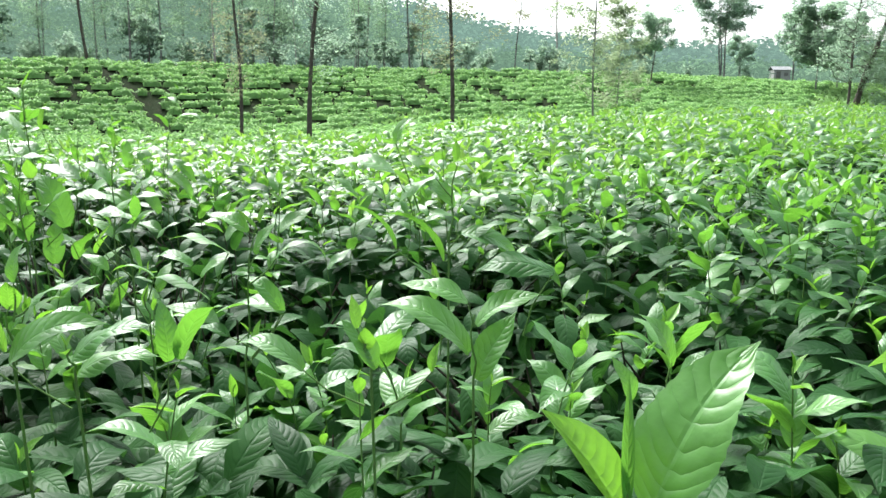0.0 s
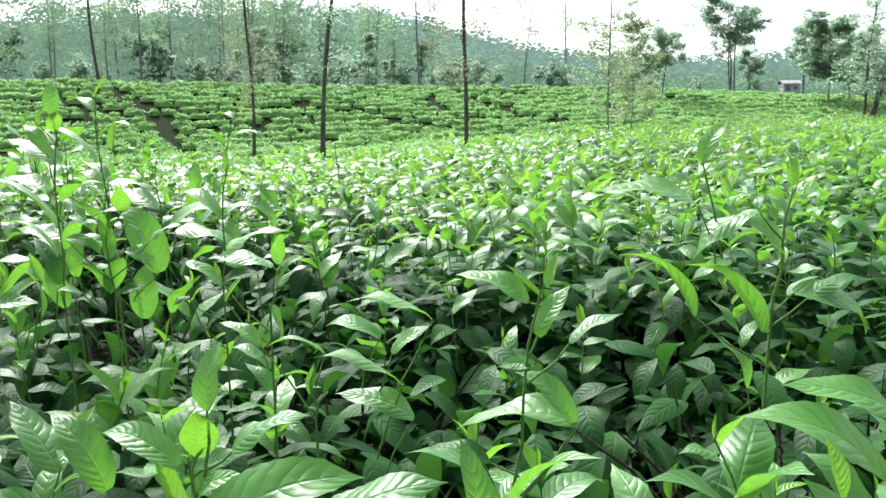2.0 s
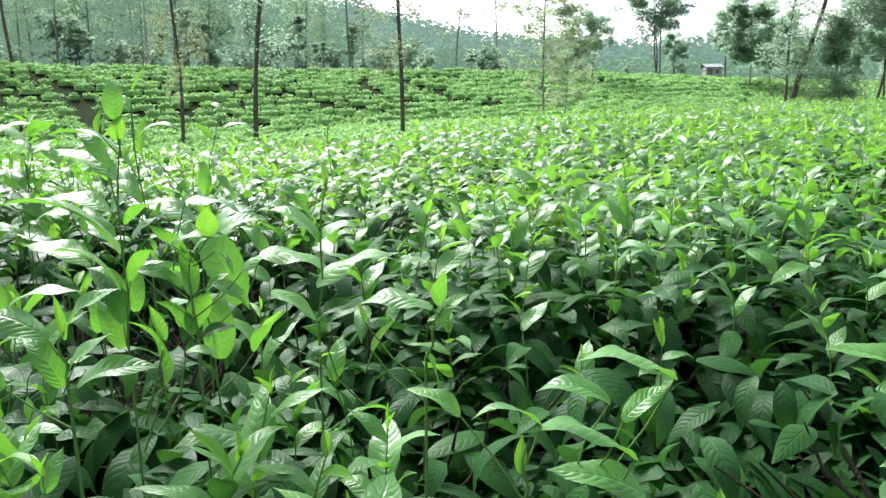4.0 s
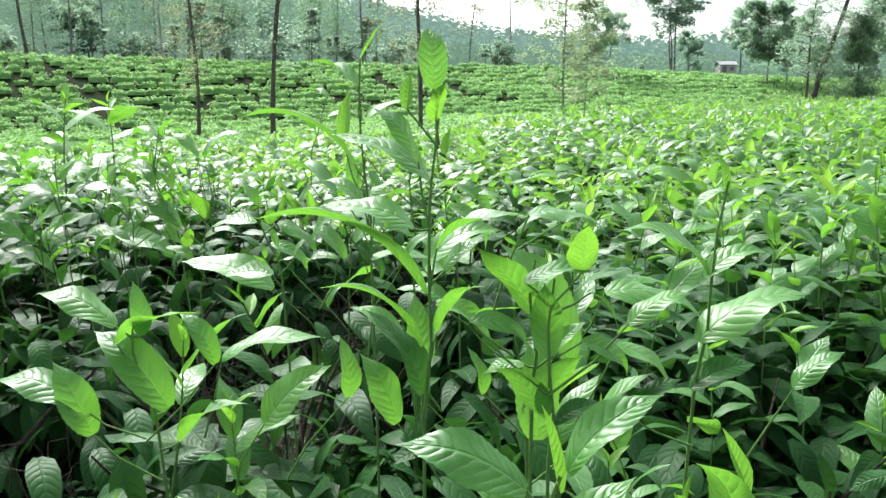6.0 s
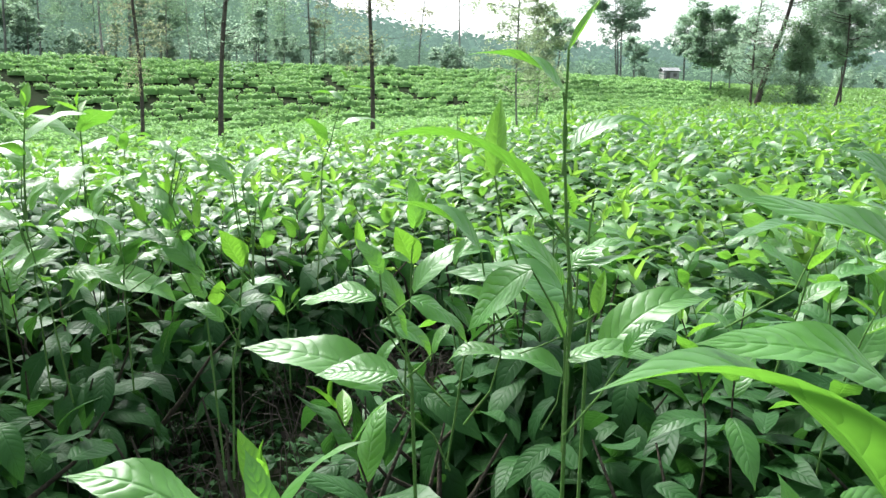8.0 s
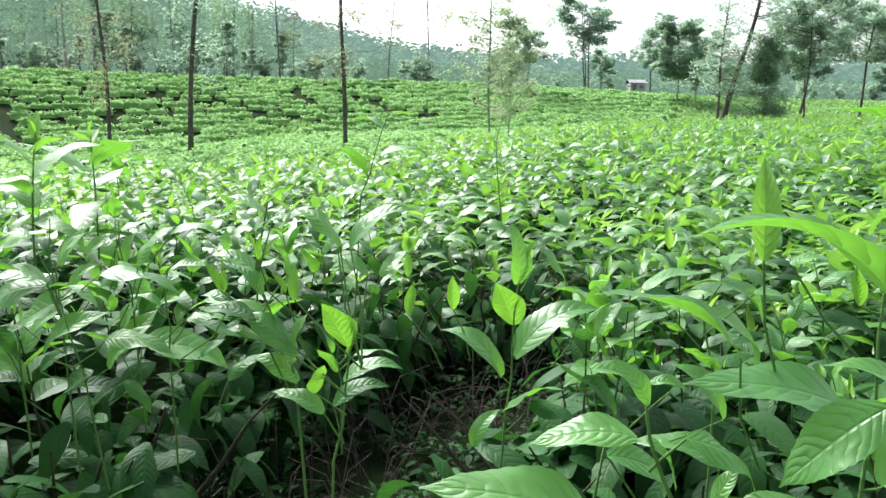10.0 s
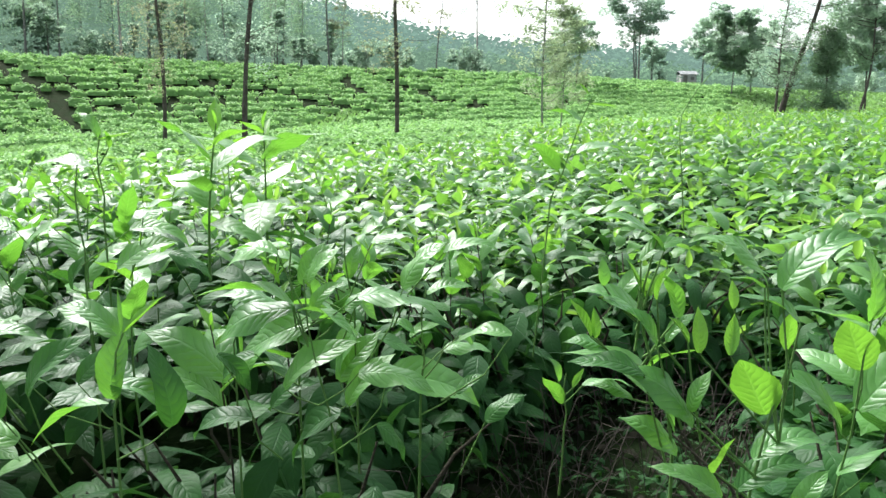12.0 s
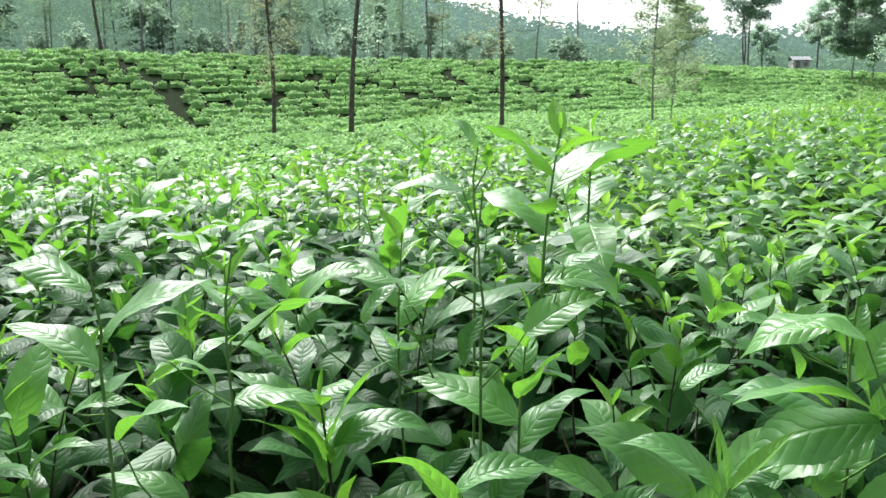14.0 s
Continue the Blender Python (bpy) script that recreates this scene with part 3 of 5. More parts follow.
hero_shoot((0.880, 1.872, 0.810), (0.889, 1.872, 0.904), [
    (0.812, 1.873, 0.795, 98, 39, 0.089, 11, "l"),
    (0.872, 1.872, 0.780, 98, 39, 0.099, 15, "l"),
    (0.863, 1.873, 0.886, 80, -40, 0.067, -18, "m"),
    (0.812, 1.873, 0.891, 82, 7, 0.088, -9, "m"),
    (0.889, 1.872, 0.907, 1, 71, 0.027, 0, "y"),
    (0.814, 1.873, 0.928, -80, 52, 0.040, 30, "m"),
    (0.896, 1.872, 0.815, -83, -32, 0.086, 24, "m"),
    (0.887, 1.872, 0.849, 80, 37, 0.061, -24, "m"),
    (0.908, 1.872, 0.810, -84, 20, 0.052, 18, "o"),
    (0.862, 1.873, 0.729, 77, 54, 0.057, -24, "m")])
hero_shoot((0.909, 1.708, 0.683), (0.908, 1.708, 0.755), [
    (0.904, 1.708, 0.712, 81, 24, 0.113, -21, "m"),
    (0.912, 1.708, 0.743, -84, 22, 0.080, 18, "m"),
    (0.913, 1.708, 0.682, -78, 57, 0.086, 36, "b"),
    (0.902, 1.708, 0.768, 82, 13, 0.076, -15, "m"),
    (0.993, 1.706, 0.802, 82, -1, 0.084, -24, "o")])
hero_shoot((0.813, 1.571, 0.740), (0.809, 1.571, 0.769), [
    (0.810, 1.571, 0.760, 172, 76, 0.023, 0, "w"),
    (0.801, 1.571, 0.780, 28, 68, 0.031, 0, "y"),
    (0.818, 1.571, 0.742, 78, 51, 0.056, -24, "m"),
    (0.751, 1.572, 0.740, 82, 18, 0.067, -18, "m"),
    (0.869, 1.570, 0.740, -36, 66, 0.028, 0, "y")])
hero_shoot((0.059, 2.247, 0.727), (0.069, 2.247, 0.954), [
    (0.068, 2.247, 0.952, -134, 69, 0.029, 0, "w"),
    (0.067, 2.247, 0.975, 13, 70, 0.047, 0, "b"),
    (0.065, 2.247, 0.908, 80, 25, 0.081, -9, "m"),
    (0.060, 2.247, 0.824, 96, 25, 0.140, 9, "l"),
    (0.056, 2.247, 0.783, 96, 33, 0.090, 11, "l"),
    (0.069, 2.247, 0.859, -99, 20, 0.073, -9, "m"),
    (0.137, 2.244, 0.884, -85, -15, 0.064, 12, "m"),
    (0.069, 2.247, 0.794, -102, 45, 0.053, -30, "m"),
    (0.075, 2.247, 0.842, -83, 38, 0.039, 30, "m"),
    (0.057, 2.247, 0.745, 77, 52, 0.078, -24, "o"),
    (0.048, 2.248, 0.961, -25, 69, 0.027, 0, "y"),
    (0.056, 2.247, 0.923, 78, 48, 0.053, -18, "m"),
    (0.075, 2.247, 0.927, -34, 67, 0.022, 0, "y"),
    (0.052, 2.247, 0.874, 81, 12, 0.073, -12, "m")])
hero_shoot((0.149, 2.206, 0.706), (0.148, 2.206, 0.844), [
    (0.169, 2.205, 0.849, -169, 76, 0.035, 0, "w"),
    (0.146, 2.206, 0.741, 98, 46, 0.056, 49, "b"),
    (0.143, 2.206, 0.744, -105, 57, 0.056, -49, "b"),
    (0.146, 2.206, 0.786, 124, 78, 0.059, 45, "m"),
    (0.129, 2.206, 0.842, -85, 5, 0.061, 15, "m"),
    (0.170, 2.205, 0.798, -83, -42, 0.049, 30, "m"),
    (0.091, 2.208, 0.814, -84, -30, 0.050, 24, "m"),
    (0.203, 2.204, 0.811, -85, 24, 0.050, 21, "m"),
    (0.175, 2.205, 0.834, -104, -55, 0.035, -15, "m"),
    (0.152, 2.206, 0.736, -85, 14, 0.042, 24, "o")])
hero_shoot((0.277, 2.262, 0.744), (0.291, 2.262, 0.905), [
    (0.291, 2.262, 0.895, 20, 69, 0.033, 0, "y"),
    (0.292, 2.262, 0.899, 78, -44, 0.033, -18, "m"),
    (0.276, 2.262, 0.779, -85, 20, 0.100, 15, "m"),
    (0.280, 2.262, 0.833, 80, 25, 0.076, -12, "m"),
    (0.279, 2.262, 0.830, -85, 18, 0.055, 15, "m"),
    (0.221, 2.264, 0.717, -84, 30, 0.054, 24, "o"),
    (0.273, 2.263, 0.738, -85, 13, 0.061, 24, "o"),
    (0.356, 2.260, 0.738, -84, 33, 0.051, 18, "m")])
hero_shoot((0.396, 2.049, 0.759), (0.410, 2.048, 0.807), [
    (0.409, 2.048, 0.809, -152, 74, 0.036, 0, "b"),
    (0.407, 2.048, 0.789, -83, 41, 0.042, 27, "m"),
    (0.402, 2.048, 0.806, 81, 2, 0.069, -9, "m"),
    (0.395, 2.049, 0.764, -58, -78, 0.048, 33, "b"),
    (0.341, 2.050, 0.794, 44, 62, 0.020, 0, "y"),
    (0.347, 2.050, 0.767, -80, 55, 0.036, 18, "y"),
    (0.306, 2.052, 0.771, 80, -28, 0.025, -30, "o")])
hero_shoot((-0.178, 2.344, 0.679), (-0.194, 2.344, 0.776), [
    (-0.184, 2.344, 0.766, 66, 70, 0.048, -36, "m"),
    (-0.207, 2.345, 0.774, 80, 21, 0.076, -12, "m"),
    (-0.207, 2.345, 0.758, -100, 21, 0.087, -9, "m"),
    (-0.122, 2.341, 0.740, 76, 50, 0.055, -30, "m"),
    (-0.116, 2.341, 0.744, -86, 9, 0.093, 11, "m"),
    (-0.166, 2.343, 0.699, 78, 40, 0.097, -36, "m"),
    (-0.243, 2.347, 0.699, 80, 15, 0.085, -9, "m"),
    (-0.082, 2.339, 0.683, -84, 39, 0.079, 36, "b"),
    (-0.157, 2.343, 0.667, -101, 31, 0.079, -15, "m"),
    (-0.235, 2.346, 0.674, 73, 61, 0.074, -36, "m"),
    (-0.006, 2.335, 0.709, 62, 74, 0.054, -30, "m")])
hero_shoot((0.106, 1.970, 0.779), (0.107, 1.970, 0.817), [
    (0.095, 1.971, 0.811, 81, 18, 0.057, -24, "m"),
    (0.103, 1.970, 0.771, 78, 48, 0.052, -33, "m"),
    (0.106, 1.970, 0.778, -83, 42, 0.051, 24, "m"),
    (0.109, 1.970, 0.810, 59, 76, 0.038, -18, "s"),
    (0.112, 1.970, 0.819, -84, 35, 0.051, 15, "m"),
    (0.057, 1.972, 0.771, 81, 18, 0.050, -39, "b"),
    (0.183, 1.968, 0.771, 105, 66, 0.062, 19, "m"),
    (0.115, 1.970, 0.771, -85, 8, 0.065, 18, "m"),
    (0.203, 1.967, 0.798, -85, -12, 0.025, 18, "m"),
    (0.187, 1.968, 0.808, 69, 68, 0.031, -18, "y")])
hero_shoot((-0.211, 3.863, 0.819), (-0.145, 3.852, 1.009), [
    (-0.200, 3.861, 0.875, 90, 41, 0.072, 45, "b"),
    (-0.166, 3.856, 0.905, -92, -5, 0.105, 6, "m"),
    (-0.158, 3.854, 0.961, 74, 11, 0.088, -9, "m"),
    (-0.147, 3.853, 0.997, -92, -6, 0.055, 12, "s"),
    (-0.151, 3.853, 1.015, 70, 51, 0.026, -24, "y"),
    (-0.207, 3.862, 0.831, 74, -15, 0.066, -18, "m")])
hero_shoot((-0.287, 2.926, 0.661), (-0.260, 2.921, 0.814), [
    (-0.270, 2.923, 0.779, 95, 59, 0.051, 52, "w"),
    (-0.303, 2.928, 0.732, -138, 67, 0.034, 0, "w"),
    (-0.321, 2.931, 0.769, 73, 35, 0.072, -21, "m"),
    (-0.324, 2.931, 0.780, -85, 61, 0.035, 30, "m"),
    (-0.296, 2.927, 0.712, 74, 14, 0.057, -30, "m"),
    (-0.286, 2.925, 0.719, -92, 16, 0.058, 18, "o"),
    (-0.276, 2.924, 0.744, -92, 9, 0.059, 12, "m"),
    (-0.351, 2.936, 0.830, 73, 35, 0.052, -18, "m"),
    (-0.353, 2.936, 0.864, -155, 73, 0.025, 0, "y"),
    (-0.329, 2.932, 0.832, 70, 52, 0.024, -18, "y"),
    (-0.321, 2.931, 0.825, -9, 71, 0.034, 0, "y"),
    (-0.252, 2.920, 0.849, 74, 20, 0.048, -15, "m"),
    (-0.279, 2.924, 0.875, 88, 14, 0.029, 15, "m"),
    (-0.277, 2.924, 0.877, 72, 37, 0.058, -11, "m"),
    (-0.267, 2.922, 0.874, -91, 30, 0.072, 15, "m"),
    (-0.359, 2.937, 0.807, 74, 5, 0.056, -12, "o")])
hero_shoot((-0.064, 3.130, 0.618), (-0.050, 3.128, 0.810), [
    (-0.054, 3.129, 0.735, 96, 63, 0.062, 52, "w"),
    (-0.053, 3.128, 0.788, 53, 75, 0.079, -36, "m"),
    (-0.021, 3.123, 0.831, -83, -64, 0.065, 33, "m"),
    (-0.041, 3.127, 0.824, -87, 57, 0.023, 24, "y"),
    (-0.053, 3.129, 0.692, -91, 27, 0.127, 18, "m"),
    (-0.070, 3.131, 0.667, 73, 34, 0.100, -21, "m"),
    (0.025, 3.116, 0.742, -111, -54, 0.063, -22, "m"),
    (-0.068, 3.131, 0.619, -106, 22, 0.089, -11, "m"),
    (-0.105, 3.137, 0.571, -88, 51, 0.060, 30, "m"),
    (-0.132, 3.141, 0.755, 164, 76, 0.047, 0, "y"),
    (-0.187, 3.150, 0.747, -31, 69, 0.045, 0, "y"),
    (-0.188, 3.150, 0.797, -6, 71, 0.030, 0, "y"),
    (-0.035, 3.126, 0.626, -92, -23, 0.072, 30, "o"),
    (-0.144, 3.143, 0.843, -92, -16, 0.046, 12, "m")])
hero_shoot((-0.006, 2.927, 0.657), (0.058, 2.917, 0.720), [
    (0.113, 2.908, 0.688, 72, 43, 0.080, -30, "m"),
    (-0.032, 2.931, 0.732, -84, -63, 0.075, 30, "o"),
    (-0.024, 2.930, 0.742, -91, -28, 0.073, 18, "m"),
    (0.114, 2.908, 0.638, 74, 7, 0.096, -24, "m"),
    (-0.019, 2.929, 0.776, -89, 49, 0.046, 24, "m")])
hero_shoot((0.131, 2.960, 0.686), (0.109, 2.963, 0.808), [
    (0.117, 2.962, 0.789, -88, -52, 0.099, 21, "m"),
    (0.130, 2.960, 0.822, -89, -48, 0.091, 27, "m"),
    (0.094, 2.966, 0.746, -108, -39, 0.054, -34, "b"),
    (0.047, 2.973, 0.814, -92, 12, 0.075, 9, "m"),
    (0.039, 2.974, 0.783, -92, 17, 0.021, 30, "m"),
    (0.165, 2.954, 0.809, -92, -22, 0.046, 12, "m")])
hero_shoot((-0.596, 3.219, 0.615), (-0.629, 3.225, 0.815), [
    (-0.639, 3.226, 0.783, 73, -28, 0.102, -30, "m"),
    (-0.638, 3.226, 0.786, 88, 5, 0.104, 4, "m"),
    (-0.634, 3.225, 0.781, -106, -23, 0.073, -15, "m"),
    (-0.650, 3.228, 0.693, -91, 29, 0.097, 24, "m"),
    (-0.570, 3.215, 0.713, -92, -16, 0.087, 24, "m"),
    (-0.590, 3.218, 0.667, 69, -53, 0.104, -30, "o"),
    (-0.409, 3.190, 0.761, 74, -16, 0.066, -18, "m"),
    (-0.687, 3.234, 0.658, 73, -28, 0.083, -21, "o"),
    (-0.722, 3.239, 0.729, -86, -58, 0.059, 30, "o"),
    (-0.622, 3.224, 0.813, -90, 44, 0.052, 36, "m"),
    (-0.570, 3.215, 0.798, -92, -17, 0.100, 11, "m"),
    (-0.523, 3.208, 0.808, -89, 46, 0.069, 30, "m"),
    (-0.481, 3.201, 0.847, -92, -2, 0.061, 9, "m"),
    (-0.550, 3.212, 0.656, -86, -58, 0.056, 30, "o"),
    (-0.654, 3.229, 0.842, 74, -4, 0.058, -12, "m")])
hero_shoot((-0.794, 3.114, 0.717), (-0.782, 3.114, 0.794), [
    (-0.786, 3.114, 0.791, 82, 23, 0.060, -21, "m"),
    (-0.795, 3.114, 0.730, -62, 75, 0.071, 42, "b"),
    (-0.795, 3.114, 0.744, -82, -35, 0.070, 12, "m"),
    (-0.782, 3.114, 0.794, 21, 69, 0.040, 0, "n"),
    (-0.780, 3.114, 0.793, -81, 41, 0.050, 12, "s"),
    (-0.798, 3.114, 0.725, 97, -27, 0.075, 9, "m"),
    (-0.880, 3.114, 0.691, 83, 5, 0.090, -21, "m"),
    (-0.930, 3.115, 0.771, 99, 40, 0.064, 34, "m"),
    (-0.930, 3.115, 0.791, -83, 8, 0.055, 9, "m"),
    (-0.893, 3.114, 0.714, 81, 42, 0.077, -27, "o"),
    (-0.868, 3.114, 0.735, -81, 40, 0.078, 30, "o"),
    (-0.742, 3.114, 0.702, 73, 66, 0.081, -33, "o")])
hero_shoot((-0.638, 3.267, 0.679), (-0.644, 3.267, 0.862), [
    (-0.622, 3.267, 0.755, 82, -28, 0.096, -36, "b"),
    (-0.651, 3.267, 0.770, 83, 9, 0.082, -6, "m"),
    (-0.614, 3.267, 0.761, -98, -26, 0.052, -34, "m"),
    (-0.633, 3.267, 0.800, -77, 57, 0.055, 36, "b"),
    (-0.648, 3.267, 0.845, 82, -25, 0.080, -12, "m"),
    (-0.562, 3.267, 0.803, -80, -49, 0.053, 18, "m"),
    (-0.622, 3.267, 0.769, -81, 39, 0.046, 36, "m"),
    (-0.583, 3.267, 0.657, -81, 40, 0.080, 30, "m"),
    (-0.537, 3.267, 0.693, -83, -25, 0.123, 27, "b"),
    (-0.686, 3.267, 0.720, 79, -50, 0.060, -30, "o"),
    (-0.585, 3.267, 0.770, -83, 27, 0.048, 24, "m"),
    (-0.555, 3.267, 0.846, -83, 4, 0.055, 9, "m"),
    (-0.670, 3.267, 0.656, -83, 23, 0.060, 24, "o")])
hero_shoot((-0.500, 3.250, 0.686), (-0.497, 3.250, 0.796), [
    (-0.494, 3.250, 0.791, -83, 4, 0.055, 12, "m"),
    (-0.513, 3.250, 0.742, -83, 17, 0.038, 18, "m"),
    (-0.508, 3.250, 0.747, 83, 13, 0.044, -18, "m"),
    (-0.475, 3.250, 0.725, -83, -6, 0.058, 18, "m"),
    (-0.458, 3.250, 0.741, -81, -41, 0.026, 30, "m"),
    (-0.459, 3.250, 0.674, -82, 30, 0.040, 30, "o"),
    (-0.425, 3.250, 0.639, -82, 30, 0.057, 27, "o")])
hero_shoot((-0.269, 3.480, 0.527), (-0.272, 3.480, 0.611), [
    (-0.245, 3.480, 0.592, -97, -2, 0.076, -4, "m"),
    (-0.275, 3.480, 0.564, 101, 51, 0.058, 38, "b"),
    (-0.281, 3.480, 0.599, 75, 63, 0.038, -36, "m"),
    (-0.259, 3.480, 0.589, -76, 61, 0.033, 24, "y"),
    (-0.198, 3.480, 0.727, -81, 39, 0.067, 36, "m")])
hero_shoot((-0.913, 3.494, 0.841), (-0.912, 3.494, 0.952), [
    (-0.912, 3.494, 0.949, 80, 44, 0.044, -24, "m"),
    (-0.913, 3.494, 0.945, -83, 11, 0.046, 6, "s"),
    (-0.900, 3.494, 0.934, 161, 75, 0.025, 0, "y"),
    (-0.925, 3.494, 0.909, 83, 0, 0.078, -9, "m"),
    (-0.976, 3.494, 0.889, -83, 18, 0.065, 6, "m")])
hero_shoot((-1.221, 3.316, 0.784), (-1.215, 3.316, 0.930), [
    (-1.216, 3.316, 0.812, -81, 27, 0.100, 21, "m"),
    (-1.222, 3.316, 0.788, 84, 23, 0.087, -3, "m"),
    (-1.224, 3.316, 0.852, 84, 15, 0.075, -11, "m"),
    (-1.217, 3.316, 0.905, -26, 68, 0.026, 0, "n"),
    (-1.203, 3.316, 0.887, -77, -53, 0.034, 24, "m"),
    (-1.214, 3.316, 0.892, -82, 19, 0.063, 15, "m"),
    (-1.245, 3.315, 0.750, -82, 4, 0.048, 15, "m")])
hero_shoot((-1.130, 3.350, 0.699), (-1.119, 3.350, 0.880), [
    (-1.122, 3.350, 0.801, -96, 17, 0.117, -4, "m"),
    (-1.072, 3.351, 0.839, 84, 24, 0.046, -21, "m"),
    (-1.046, 3.352, 0.674, 100, 42, 0.093, 19, "m"),
    (-1.038, 3.352, 0.704, -82, 5, 0.087, 12, "m"),
    (-1.122, 3.350, 0.747, -82, -9, 0.080, 12, "m"),
    (-1.119, 3.350, 0.885, -81, 22, 0.044, 24, "m"),
    (-1.176, 3.349, 0.782, -97, -31, 0.049, -22, "m"),
    (-1.225, 3.348, 0.710, -96, 26, 0.080, -11, "m")])
hero_shoot((-0.909, 3.397, 0.777), (-0.910, 3.397, 0.921), [
    (-0.978, 3.396, 0.816, -81, 30, 0.075, 21, "m"),
    (-0.943, 3.397, 0.844, -96, -18, 0.047, -22, "m"),
    (-1.016, 3.395, 0.804, -79, 43, 0.050, 33, "m"),
    (-0.869, 3.398, 0.792, -81, 22, 0.080, 30, "b"),
    (-0.852, 3.399, 0.840, -81, -21, 0.076, 18, "m"),
    (-0.985, 3.396, 0.840, 84, 0, 0.071, -9, "m"),
    (-0.925, 3.397, 0.766, -76, 59, 0.050, 30, "o"),
    (-1.072, 3.394, 0.817, -81, 28, 0.071, 12, "m"),
    (-0.835, 3.399, 0.855, -82, 8, 0.053, 9, "m"),
    (-0.899, 3.398, 0.766, -96, 23, 0.039, -34, "m")])
hero_shoot((-0.576, 3.390, 0.705), (-0.589, 3.390, 0.842), [
    (-0.568, 3.390, 0.719, 73, -67, 0.091, -39, "b"),
    (-0.597, 3.390, 0.641, -79, 46, 0.085, 36, "b"),
    (-0.587, 3.390, 0.764, -78, -50, 0.064, 36, "b"),
    (-0.637, 3.389, 0.788, -80, 40, 0.052, 36, "b"),
    (-0.583, 3.390, 0.778, -71, 67, 0.048, 36, "b"),
    (-0.641, 3.389, 0.796, 84, 7, 0.049, -18, "m"),
    (-0.596, 3.390, 0.729, 98, 6, 0.092, 6, "m"),
    (-0.624, 3.389, 0.754, 70, 71, 0.034, -30, "m"),
    (-0.729, 3.387, 0.744, -81, 22, 0.054, 15, "m")])
hero_shoot((-0.719, 3.330, 0.660), (-0.716, 3.330, 0.731), [
    (-0.728, 3.330, 0.667, 83, 30, 0.119, -24, "m"),
    (-0.707, 3.330, 0.678, -80, 41, 0.083, 24, "m"),
    (-0.901, 3.326, 0.668, -81, 28, 0.071, 36, "o"),
    (-0.711, 3.330, 0.696, 18, 70, 0.049, 0, "n"),
    (-0.958, 3.325, 0.671, -80, 37, 0.060, 33, "o"),
    (-0.789, 3.329, 0.824, -80, -36, 0.057, 30, "o")])
hero_shoot((0.008, 2.514, 0.779), (-0.001, 2.516, 1.009), [
    (0.001, 2.515, 1.007, -88, 57, 0.042, 12, "s"),
    (-0.002, 2.516, 0.980, 73, 20, 0.069, -9, "m"),
    (-0.008, 2.517, 0.898, 87, 22, 0.130, 6, "l"),
    (0.005, 2.515, 0.942, -93, 13, 0.059, 9, "m"),
    (0.002, 2.515, 0.849, 72, 29, 0.060, -15, "m"),
    (0.006, 2.515, 0.861, -93, 27, 0.043, 24, "m"),
    (0.012, 2.513, 0.863, -107, -1, 0.058, -4, "m"),
    (-0.019, 2.519, 0.860, 69, -49, 0.068, -42, "b"),
    (0.004, 2.515, 0.907, -108, -34, 0.025, -15, "m"),
    (0.008, 2.514, 0.796, -93, -2, 0.069, 15, "m"),
    (0.026, 2.511, 0.830, -39, 68, 0.031, 0, "y"),
    (0.047, 2.507, 0.800, -92, 37, 0.037, 24, "m")])
hero_shoot((-0.098, 2.568, 0.762), (-0.124, 2.572, 0.851), [
    (-0.120, 2.572, 0.847, 70, 48, 0.033, -33, "m"),
    (-0.125, 2.573, 0.827, 73, -8, 0.060, -15, "m"),
    (-0.120, 2.572, 0.827, -86, -60, 0.040, 27, "m"),
    (-0.099, 2.568, 0.828, -91, -40, 0.057, 24, "m"),
    (-0.120, 2.572, 0.859, -93, -13, 0.023, 18, "m"),
    (-0.082, 2.565, 0.787, -88, 56, 0.029, 27, "m"),
    (-0.109, 2.570, 0.767, 73, -5, 0.067, -24, "b"),
    (-0.032, 2.556, 0.787, 73, -15, 0.043, -18, "m")])
hero_shoot((1.115, 1.694, 0.630), (1.117, 1.693, 0.709), [
    (1.118, 1.693, 0.703, 76, 55, 0.066, -30, "m"),
    (1.130, 1.693, 0.692, -82, 45, 0.040, 24, "m"),
    (1.080, 1.695, 0.663, 74, 61, 0.054, -30, "m"),
    (1.100, 1.694, 0.675, 79, -42, 0.043, -24, "o")])
hero_shoot((0.141, 2.236, 0.755), (0.139, 2.236, 0.851), [
    (0.140, 2.236, 0.810, 97, 49, 0.070, 38, "b"),
    (0.133, 2.236, 0.792, 106, 43, 0.031, 0, "b"),
    (0.144, 2.236, 0.828, -85, 36, 0.038, 18, "m"),
    (0.156, 2.235, 0.780, -84, 38, 0.034, 27, "m"),
    (0.134, 2.236, 0.771, 80, -16, 0.032, -24, "m")])
